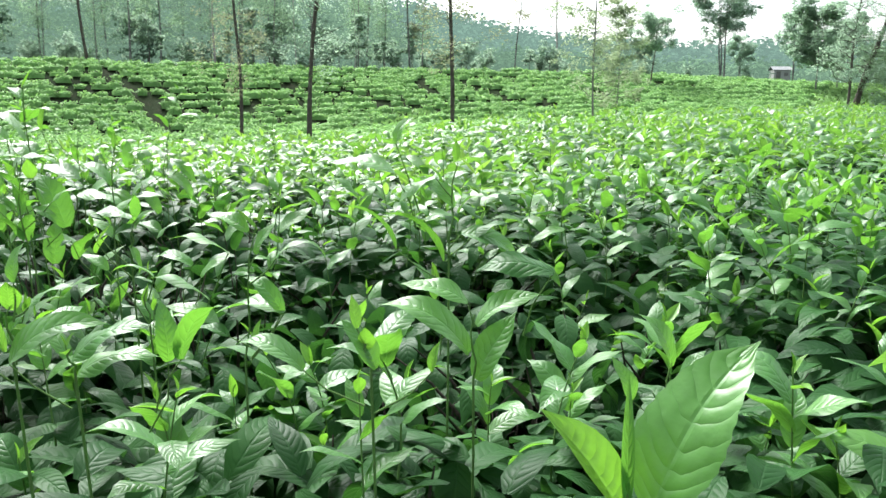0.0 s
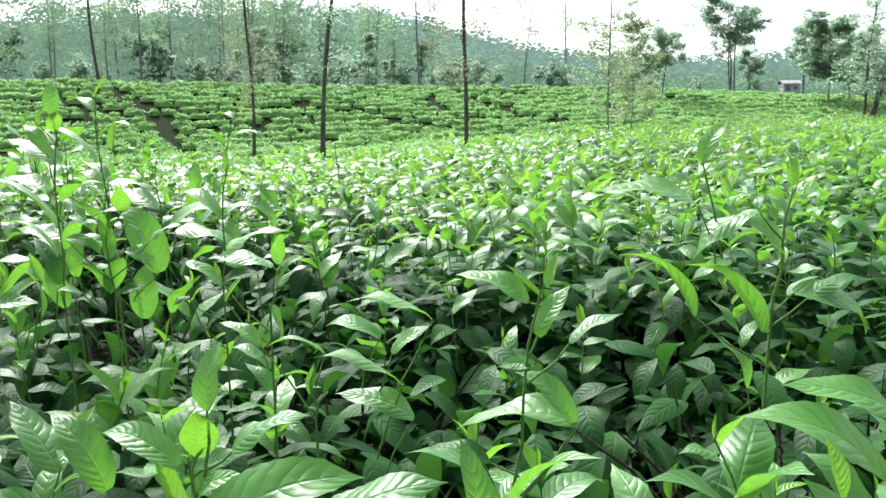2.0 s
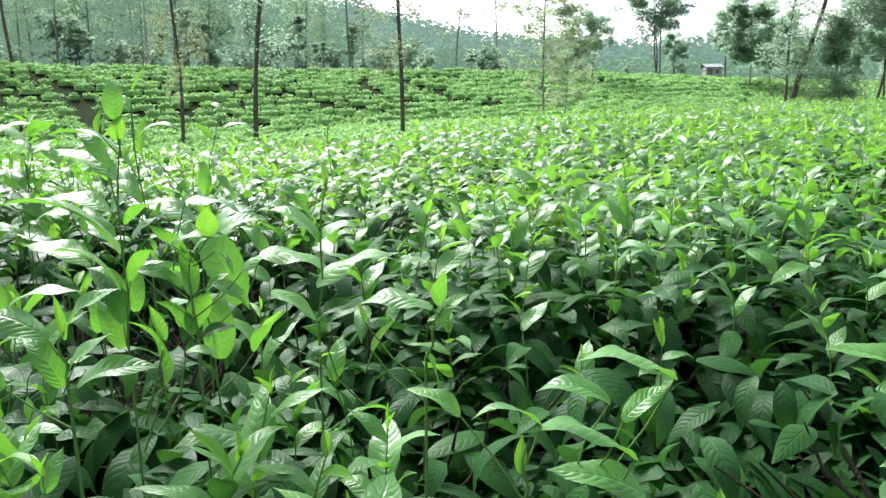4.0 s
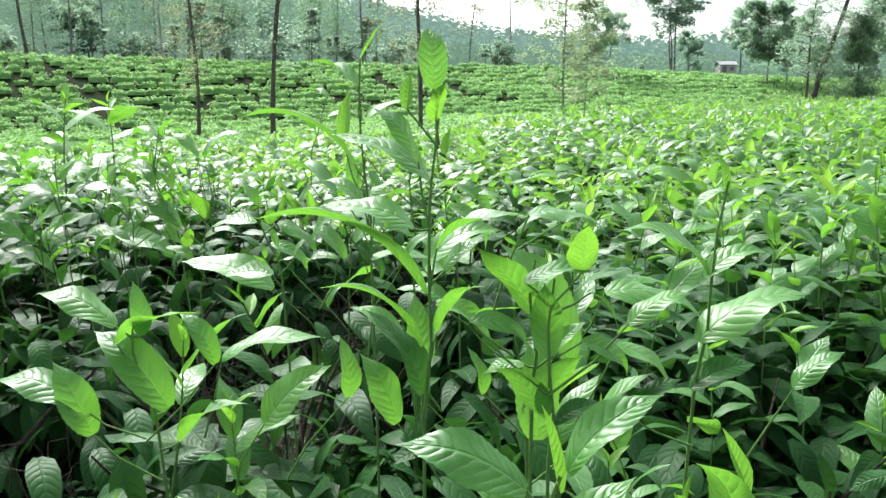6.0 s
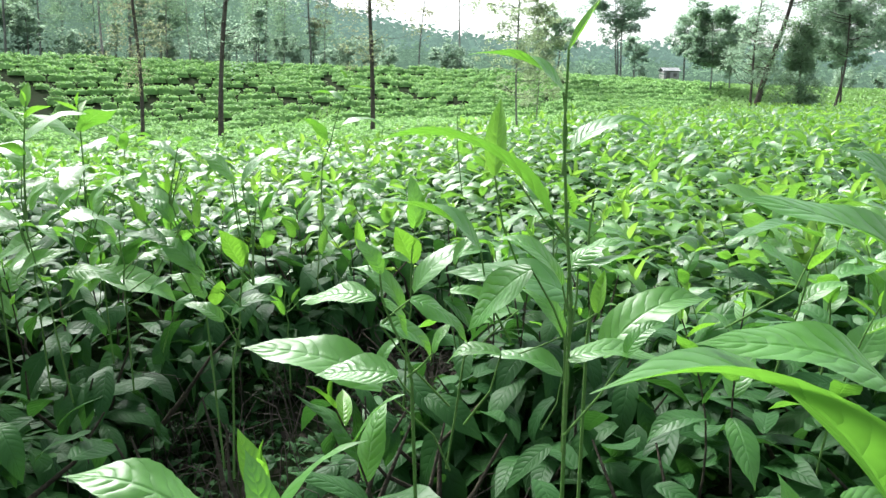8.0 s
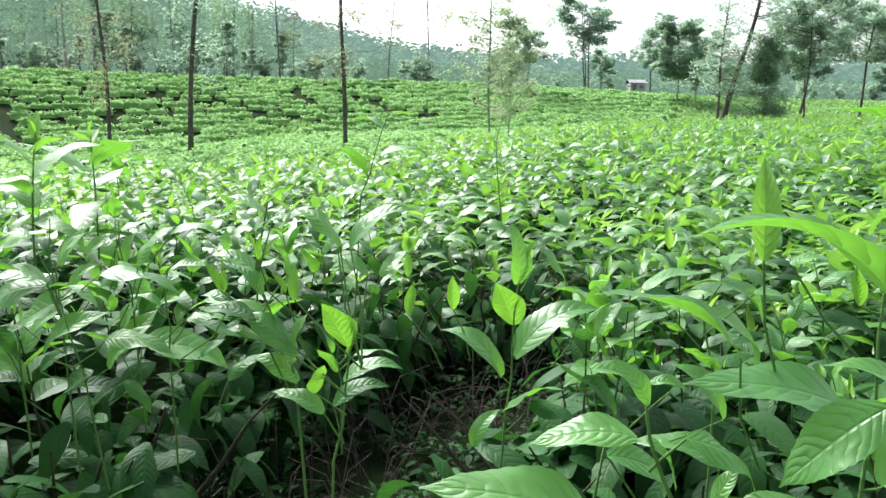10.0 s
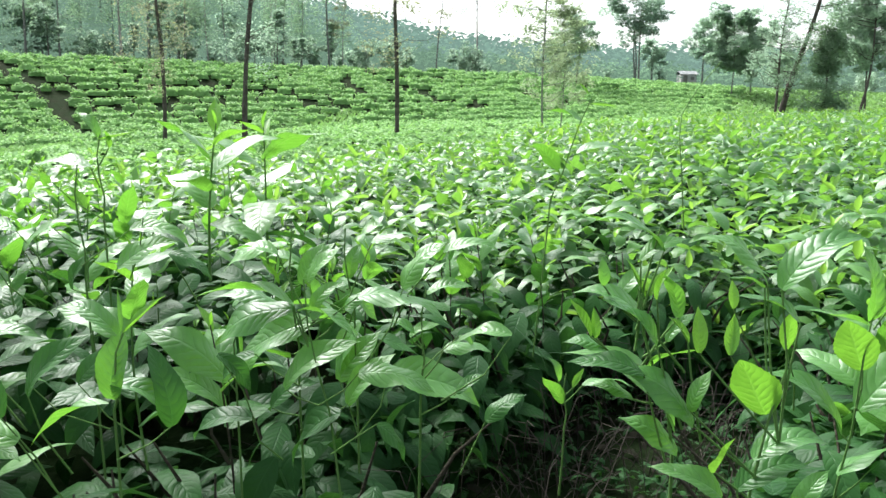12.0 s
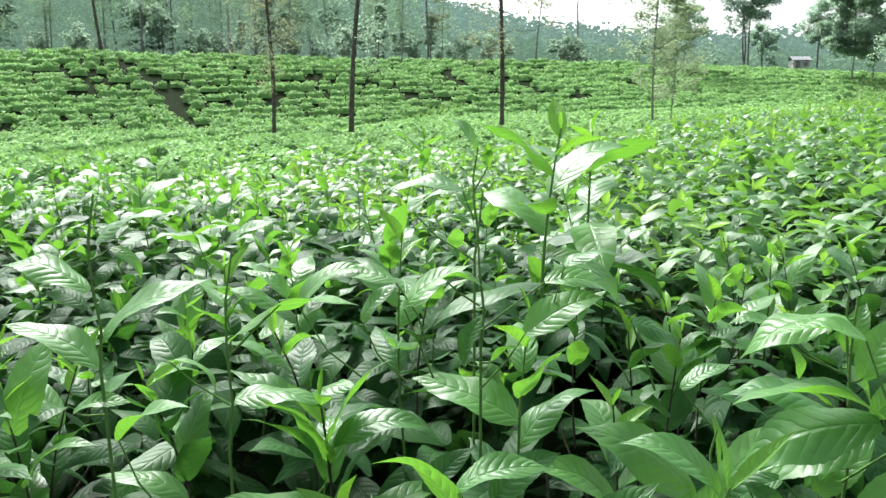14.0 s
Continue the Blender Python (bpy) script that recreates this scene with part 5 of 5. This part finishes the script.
    ok = (line_distance(gx, gy, VALLEY) < np.interp(gx, [-12, -8, -2], [1.9, 1.4, 1.1])) | ((gx > 0.6 * gy - 9.5) & (gx > 17) & (r.random(m) < 0.7))
    ok &= (brow(gx, gy) > 3.0) & (np.abs(gx) < 8 + 0.68 * gy)
    gx, gy = gx[ok], gy[ok]
    m = len(gx)
    v, q, uv = leaf_mass(diamond, np.stack([gx, gy, ground_height(gx, gy)], -1), r.uniform(0, 6.28, m), r.uniform(0.3, 1.2, m), r.uniform(-0.5, 0.5, m), r.uniform(0.1, 0.24, m))
    ob = make("grass", v, q, M_GRASS, uv=uv)
    tagged(ob, "light green grass along the valley", "grass", kind="stuff")


# ---- trees ----
def crown_cards(r, centres, radii, per, size, flat=0.8, shell=0.5):
    """Leaves gathered in clumps about the centres."""
    k = len(centres)
    idx = np.repeat(np.arange(k), per)
    m = len(idx)
    d = r.normal(0, 1, (m, 3))
    d /= np.linalg.norm(d, axis=1)[:, None]
    p = centres[idx] + d * (radii[idx] * r.uniform(0.2, 1.0, m) ** shell)[:, None] * np.array([1, 1, flat])
    shape = [(np.array([(-0.24, 0.45, 0.1), (0, 0, 0), (0.24, 0.45, 0.1), (0, 1, -0.05)]), np.array([(0, 1, 2, 3)]), np.zeros((4, 2)))]
    v, q, _ = leaf_mass(shape, p, r.uniform(0, 6.28, m), r.uniform(-0.7, 0.7, m), r.uniform(-0.8, 0.8, m), size * r.uniform(0.6, 1.3, m))
    return v, q


# girth over height, limbs, where they leave the trunk, their reach and rise, clumps on each, clump size, leaves in a clump, leaf size, bend
TREE_KINDS = {
    "shade": (0.0062, 54, (0.16, 1.0), (0.05, 0.17), (-0.15, 0.6), 3, 0.03, 36, 0.11, 0.02),
    "broad": (0.0095, 34, (0.25, 0.98), (0.14, 0.32), (0.1, 0.6), 5, 0.066, 80, 0.25, 0.012),
    "umbrella": (0.011, 32, (0.46, 0.97), (0.16, 0.38), (0.15, 0.7), 5, 0.07, 90, 0.27, 0.02),
    "pine": (0.0055, 22, (0.12, 1.0), (0.06, 0.17), (-0.1, 0.5), 3, 0.05, 52, 0.19, 0.012),
    "tiered": (0.012, 25, (0.3, 0.97), (0.2, 0.34), (0.0, 0.15), 3, 0.06, 26, 0.26, 0.01),
    "shrub": (0.012, 11, (0.1, 0.9), (0.25, 0.45), (0.3, 1.0), 3, 0.16, 34, 0.27, 0.012),
    "thicket": (0.012, 64, (0.02, 1.0), (0.1, 0.25), (0.1, 0.6), 5, 0.07, 40, 0.15, 0.012),
    "sapling": (0.006, 54, (0.18, 1.0), (0.1, 0.26), (0.1, 0.6), 3, 0.04, 40, 0.12, 0.014),
    "airy": (0.0055, 30, (0.32, 1.0), (0.07, 0.17), (0.1, 0.6), 3, 0.036, 34, 0.19, 0.016),
}


def tree(kind, seed, height, label, leaf=None, bark=None, stout=1.0, stems=1):
    """A tree at the origin: tapered, knotty trunks with limbs, and a crown of many small leaves."""
    r = np.random.default_rng(seed)
    root = new("tree")
    tagged(root, label, "tree")
    leaf, bark = leaf or M_TREE, bark or M_BARK
    rel, n_limb, where, reach, rise, n_tip, r_tip, per, size, bend = TREE_KINDS[kind]
    girth = rel * height * stout
    r_tip *= height
    parts, tips, rad = [], [], []
    for stem in range(stems):
        lean = r.normal(0, 0.012 if stem == 0 else 0.05, 2) * height
        wob = r.uniform(0, 6.28, 2)
        foot = np.array([0.0, 0.0, 0.0]) if stem == 0 else np.append(r.normal(0, 0.03, 2) * height, 0.0)

        def at(t):
            return foot + np.array([lean[0] * t * t + bend * height * (math.sin(4 * t + wob[0]) - math.sin(wob[0])) + 0.3 * bend * height * math.sin(13 * t + wob[1]) * t,
                                    lean[1] * t * t + bend * height * (math.sin(4.5 * t + wob[1]) - math.sin(wob[1])), height * t])

        steps = 22 if kind in ("shade", "sapling") else 10
        parts.append(tube([at(k / steps) - np.array([0, 0, 0.15 if k == 0 else 0]) for k in range(steps + 1)],
                          [girth * (1.3 if k == 0 else r.uniform(0.88, 1.12)) * (1 - 0.8 * k / steps) for k in range(steps + 1)], 8))
        for t in r.uniform(where[0], where[1], n_limb // stems):
            w = r.uniform(0, 6.28)
            length = height * r.uniform(*reach)
            if kind in ("pine", "sapling", "thicket"):
                length *= 1.25 - 0.75 * t
            elif kind == "tiered":
                t = where[0] + (where[1] - where[0]) * round((t - where[0]) / (where[1] - where[0]) * 4) / 4
                length *= 1.3 - t
            elif kind in ("broad", "umbrella"):
                length *= 1.25 - 0.8 * abs(t - 0.62)
            up = r.uniform(*rise)
            p0 = at(t)
            pts = [p0]
            for s in range(1, 6):
                f = s / 5
                pts.append(p0 + np.array([math.cos(w + 0.3 * f) * length * f, math.sin(w + 0.3 * f) * length * f, up * length * f ** 1.4]) + r.normal(0, 0.035, 3) * length)
            parts.append(tube(pts, [girth * (0.16 if kind == "shade" else 0.33) * (1 - 0.15 * t) * (1 - 0.85 * s / 5) for s in range(6)], 4))
            for s in range(n_tip):
                f = r.uniform(0.4, 1.0)
                k = min(4, int(f * 5))
                tips.append(np.array(pts[k]) * (1 - (f * 5 - k)) + np.array(pts[k + 1]) * (f * 5 - k) + r.normal(0, r_tip * 0.5, 3))
                rad.append(r_tip * r.uniform(0.6, 1.35))
    v, q = join(parts)
    make("trunk", v, q, bark, root)
    v, q = crown_cards(r, np.array(tips), np.array(rad), per, size, 0.6 if kind in ("umbrella", "broad", "tiered") else 0.8)
    make("crown", v, q, leaf, root)
    return root


def plant(master, x, y, turn=0.0, scale=1.0, tilt=(0, 0), group=""):
    z = float(ground_height(x, y))
    ob = copy_thing(master, pose(x, y, z, tilt[0], tilt[1], 0) @ pose(0, 0, 0, 0, 0, turn) @ Matrix.Diagonal((scale, scale, scale, 1)))
    if group:
        ob["group"] = group
    return ob


def put(ob, x, y, turn=0.0, tilt=(0, 0), scale=1.0):
    ob.matrix_basis = pose(x, y, float(ground_height(x, y)), tilt[0], tilt[1], 0) @ pose(0, 0, 0, 0, 0, turn) @ Matrix.Scale(scale, 4)
    return ob


def all_trees():
    shade_label = "slim dark-barked shade tree with sparse twigs among tea"
    put(tree("shade", 1, 13, shade_label, M_TREE_DRY), -8.2, 33.9, 20, (0, 0.6))
    put(tree("shade", 2, 15, shade_label, M_TREE_MID), -4.6, 29.9, 80, (0, 4.2))
    put(tree("shade", 3, 14.5, shade_label, M_TREE_DRY), 0.6, 31.3, 200, (0, 4.0))
    put(tree("shade", 4, 15, shade_label, M_TREE_MID), -21.5, 49.2, 140, (0, -0.5))
    put(tree("sapling", 5, 7.6, "thin pale sapling with sparse yellowish leaves", M_TREE_PALE, M_BARK_WOOD), 5.95, 31.2, 0)
    put(tree("sapling", 6, 5.2, "thin pale sapling with sparse yellowish leaves", M_TREE_PALE, M_BARK_WOOD), 7.3, 34.0, 70)
    put(tree("shade", 7, 10.5, "leaning tree with a stout dark trunk and ragged crown", M_TREE_DARK, None, 2.6), 20.8, 42.0, 30, (0, 9.5))
    put(tree("sapling", 8, 8, "slim leaning tree beside a stouter one", M_TREE_MID, None, 1.6), 20.2, 41.3, 30, (0, 5))
    put(tree("thicket", 9, 4.9, "dense dark evergreen tree with foliage to the ground", M_TREE_DARK), 22.6, 40.8, 0)
    # the trees along the far edge of the field
    edge = "trees at the field's edge"
    round_label = "tall tree with a broad rounded crown over bare trunks"
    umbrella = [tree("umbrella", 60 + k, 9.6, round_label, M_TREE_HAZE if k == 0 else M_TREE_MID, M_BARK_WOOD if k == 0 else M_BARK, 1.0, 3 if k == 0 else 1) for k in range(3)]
    put(umbrella[0], 28.2, 85, 30)
    put(umbrella[1], 30.6, 50.5, 200, (0, 5), scale=0.86)
    put(umbrella[2], 38.0, 54.5, 120, (0, 5), scale=0.9)
    for x, y, turn, sc, k in ((37.4, 90, 80, 0.7, 0), (46.5, 62, 150, 0.9, 2), (33.4, 54, 300, 0.78, 1), (53, 66, 20, 0.9, 1), (32.3, 92, 60, 0.5, 0), (14.8, 60, 60, 0.55, 2)):
        plant(umbrella[k], x, y, turn, sc, group=edge)
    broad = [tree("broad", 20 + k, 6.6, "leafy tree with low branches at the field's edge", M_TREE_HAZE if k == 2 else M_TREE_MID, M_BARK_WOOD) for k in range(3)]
    put(broad[0], 27.6, 62, 0)
    put(broad[1], 29.9, 63.5, 60, scale=0.8)
    put(broad[2], 20.5, 88, 10, scale=0.6)
    for x, y, turn, sc, k in ((33.5, 66, 0, 0.6, 1), (45, 78, 80, 0.7, 2), (56, 76, 190, 0.9, 2)):
        plant(broad[k], x, y, turn, sc, group=edge)
    # the wood behind the crest
    pine = [tree("pine", 30 + k, 16, "tall slim tree in the wood behind the field", M_TREE, M_BARK_PALE if k == 1 else M_BARK_WOOD) for k in range(4)]
    put(pine[1], -17.8, 62.5, 0)
    put(pine[0], -25.8, 66, 40)
    put(pine[2], -3.5, 72, 10)
    put(pine[3], -8.0, 78, 70)
    put(tree("airy", 12, 15, "tall thin pale tree with sparse leaves behind the field", M_TREE_MID, M_BARK_PALE, 1.2), 10.3, 80, 10)
    put(tree("airy", 13, 13, "slender tree with thin brownish foliage behind the field", M_TREE_DRY, M_BARK_WOOD), 5.9, 75, 70)
    put(tree("airy", 14, 13, "slender tree with thin brownish foliage behind the field", M_TREE_DRY, M_BARK_WOOD), -2.3, 70, 20, scale=0.6)
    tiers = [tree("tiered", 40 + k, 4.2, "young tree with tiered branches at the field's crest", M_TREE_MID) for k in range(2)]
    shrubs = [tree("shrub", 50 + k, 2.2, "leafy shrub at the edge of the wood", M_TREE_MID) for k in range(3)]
    put(tiers[0], -22.5, 61.5, 0)
    put(tiers[1], -15.0, 63, 90)
    put(shrubs[0], -30, 64, 0)
    put(shrubs[1], -9.5, 66, 0)
    put(shrubs[2], 1.5, 68, 0)
    rng = random.Random(77)
    for k in range(13):
        x, y = rng.uniform(-64, -8), rng.uniform(86, 106)
        plant(broad[2], x, y, rng.uniform(0, 360), rng.uniform(1.2, 1.9) if x < -16 else rng.uniform(0.8, 1.2), group="trees of the wood")
    for k in range(34):
        x, y = rng.uniform(-62, -6), rng.uniform(66, 104)
        plant(rng.choice(pine), x, y, rng.uniform(0, 360), rng.uniform(0.7, 1.15) if x < -12 else rng.uniform(0.45, 0.7), group="trees of the wood")
    for k in range(12):
        x = rng.uniform(-44, 42)
        plant(rng.choice(tiers), x, rng.uniform(64, 74), rng.uniform(0, 360), rng.uniform(0.5, 0.95), group="young trees at the crest")
    for k in range(72):
        x = rng.uniform(-56, 14) if k < 48 else rng.uniform(14, 70)
        y = rng.uniform(68, 96)
        if abs(x - 0.4 * y) < 3:
            continue
        plant(rng.choice(shrubs), x, y, rng.uniform(0, 360), rng.uniform(0.5, 1.1) if x < 14 else rng.uniform(0.4, 0.8), group="shrubs at the crest")


def far_wood():
    """Tree tops that cover the hill and fill the depth of the wood."""
    r = np.random.default_rng(91)
    m = 5200
    x, y = r.uniform(-190, 210, m), r.uniform(128, 215, m)
    ok = np.abs(x) < 30 + 0.62 * y
    x, y = x[ok], y[ok]
    h = r.uniform(5, 9, len(x))
    c = np.stack([x, y, ground_height(x, y) + h * 0.5], -1)
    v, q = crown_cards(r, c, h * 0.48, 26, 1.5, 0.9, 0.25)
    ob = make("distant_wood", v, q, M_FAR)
    tagged(ob, "wooded hill behind the tea estate, haze put in as a glow", "trees", kind="stuff")
    # the wood's depth behind the crest, glowing for haze, thinning out to the open side
    m = 1500
    x, y = r.uniform(-95, 85, m), r.uniform(98, 124, m)
    top = np.interp(x, [-95, -30, -16, -9, -3, 4, 14, 85], [13, 12.5, 11, 8, 4.5, 3.4, 2.6, 2.6]) * r.uniform(0.55, 1.1, m)
    z = ground_height(x, y) + r.uniform(0.1, 1.0, m) * top
    ok = (np.abs(x - 0.4 * y) > 3) | (y > 112)
    x, y, z = x[ok], y[ok], z[ok]
    m = len(x)
    v, q = crown_cards(r, np.stack([x, y, z], -1), r.uniform(1.1, 2.1, m), 54, 0.68, 0.8, 0.4)
    m = 620
    x, y = r.uniform(-72, -7, m), r.uniform(76, 98, m)
    z = ground_height(x, y) + r.uniform(0.05, 1.0, m) * np.interp(x, [-72, -20, -12, -7], [13, 12, 8, 4])
    v2, q2 = crown_cards(r, np.stack([x, y, z], -1), r.uniform(0.8, 1.7, m), 64, 0.42, 0.7, 0.5)
    v, q = join([(v, q), (v2, q2)])
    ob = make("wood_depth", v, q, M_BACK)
    tagged(ob, "dim depth of the wood behind the crest, haze put in as a glow", "trees", kind="stuff")


def hut():
    root = new("hut")
    root.location = (43.7, 110, float(ground_height(43.7, 110)) + 1.1)
    root.scale = (0.72, 0.72, 0.72)
    tagged(root, "small pale hut with a light sheet roof", "hut")

    def box(name, cx, cy, cz, sx, sy, sz, mat, parent):
        bm = bmesh.new()
        bmesh.ops.create_cube(bm, size=1)
        bmesh.ops.scale(bm, vec=(sx, sy, sz), verts=bm.verts)
        bmesh.ops.bevel(bm, geom=bm.edges[:], offset=0.03, segments=1, affect="EDGES")
        bmesh.ops.translate(bm, vec=(cx, cy, cz), verts=bm.verts)
        me = bpy.data.meshes.new(name)
        bm.to_mesh(me)
        bm.free()
        me.materials.append(mat)
        ob = new(name, me)
        ob.parent = parent
        return ob

    box("wall", 0, 0, -0.5, 3.0, 2.4, 3.6, M_WALL, root)
    box("door", -0.7, -1.22, 0.2, 0.8, 0.06, 1.7, M_DARKWOOD, root)
    box("window", 0.7, -1.22, 0.5, 0.7, 0.06, 0.6, M_DARKWOOD, root)
    for side in (-1, 1):
        bm = bmesh.new()
        bmesh.ops.create_cube(bm, size=1)
        bmesh.ops.scale(bm, vec=(3.6, 1.6, 0.07), verts=bm.verts)
        bmesh.ops.rotate(bm, cent=(0, 0, 0), matrix=Matrix.Rotation(radians(-24 * side), 3, "X"), verts=bm.verts)
        bmesh.ops.translate(bm, vec=(0, side * 0.72, 1.58), verts=bm.verts)
        me = bpy.data.meshes.new("roof")
        bm.to_mesh(me)
        bm.free()
        me.materials.append(M_ROOF)
        ob = new("roof", me)
        ob.parent = root


def dirt_road():
    pts = [(24, 68.2), (29, 68.8), (34, 69.2), (40, 69.8), (48, 70.5), (60, 71.5)]
    vs = []
    for k in range(41):
        t = k / 40 * (len(pts) - 1)
        i = min(len(pts) - 2, int(t))
        x = pts[i][0] + (pts[i + 1][0] - pts[i][0]) * (t - i)
        y = pts[i][1] + (pts[i + 1][1] - pts[i][1]) * (t - i)
        for s in (-1.2, 0, 1.2):
            vs.append((x, y + s, float(ground_height(x, y + s)) + 0.05))
    qs = [(3 * k + j, 3 * k + 3 + j, 3 * k + 4 + j, 3 * k + 1 + j) for k in range(40) for j in range(2)]
    ob = make("road", np.array(vs), np.array(qs), M_PATH)
    tagged(ob, "pale dirt track along the crest", "road", kind="structure")


near_rows()
bare_twig()
bush_inside()
ground_litter()
undergrowth()
near_field()
slope_rows()
dirt_road()
all_trees()
far_wood()
hut()
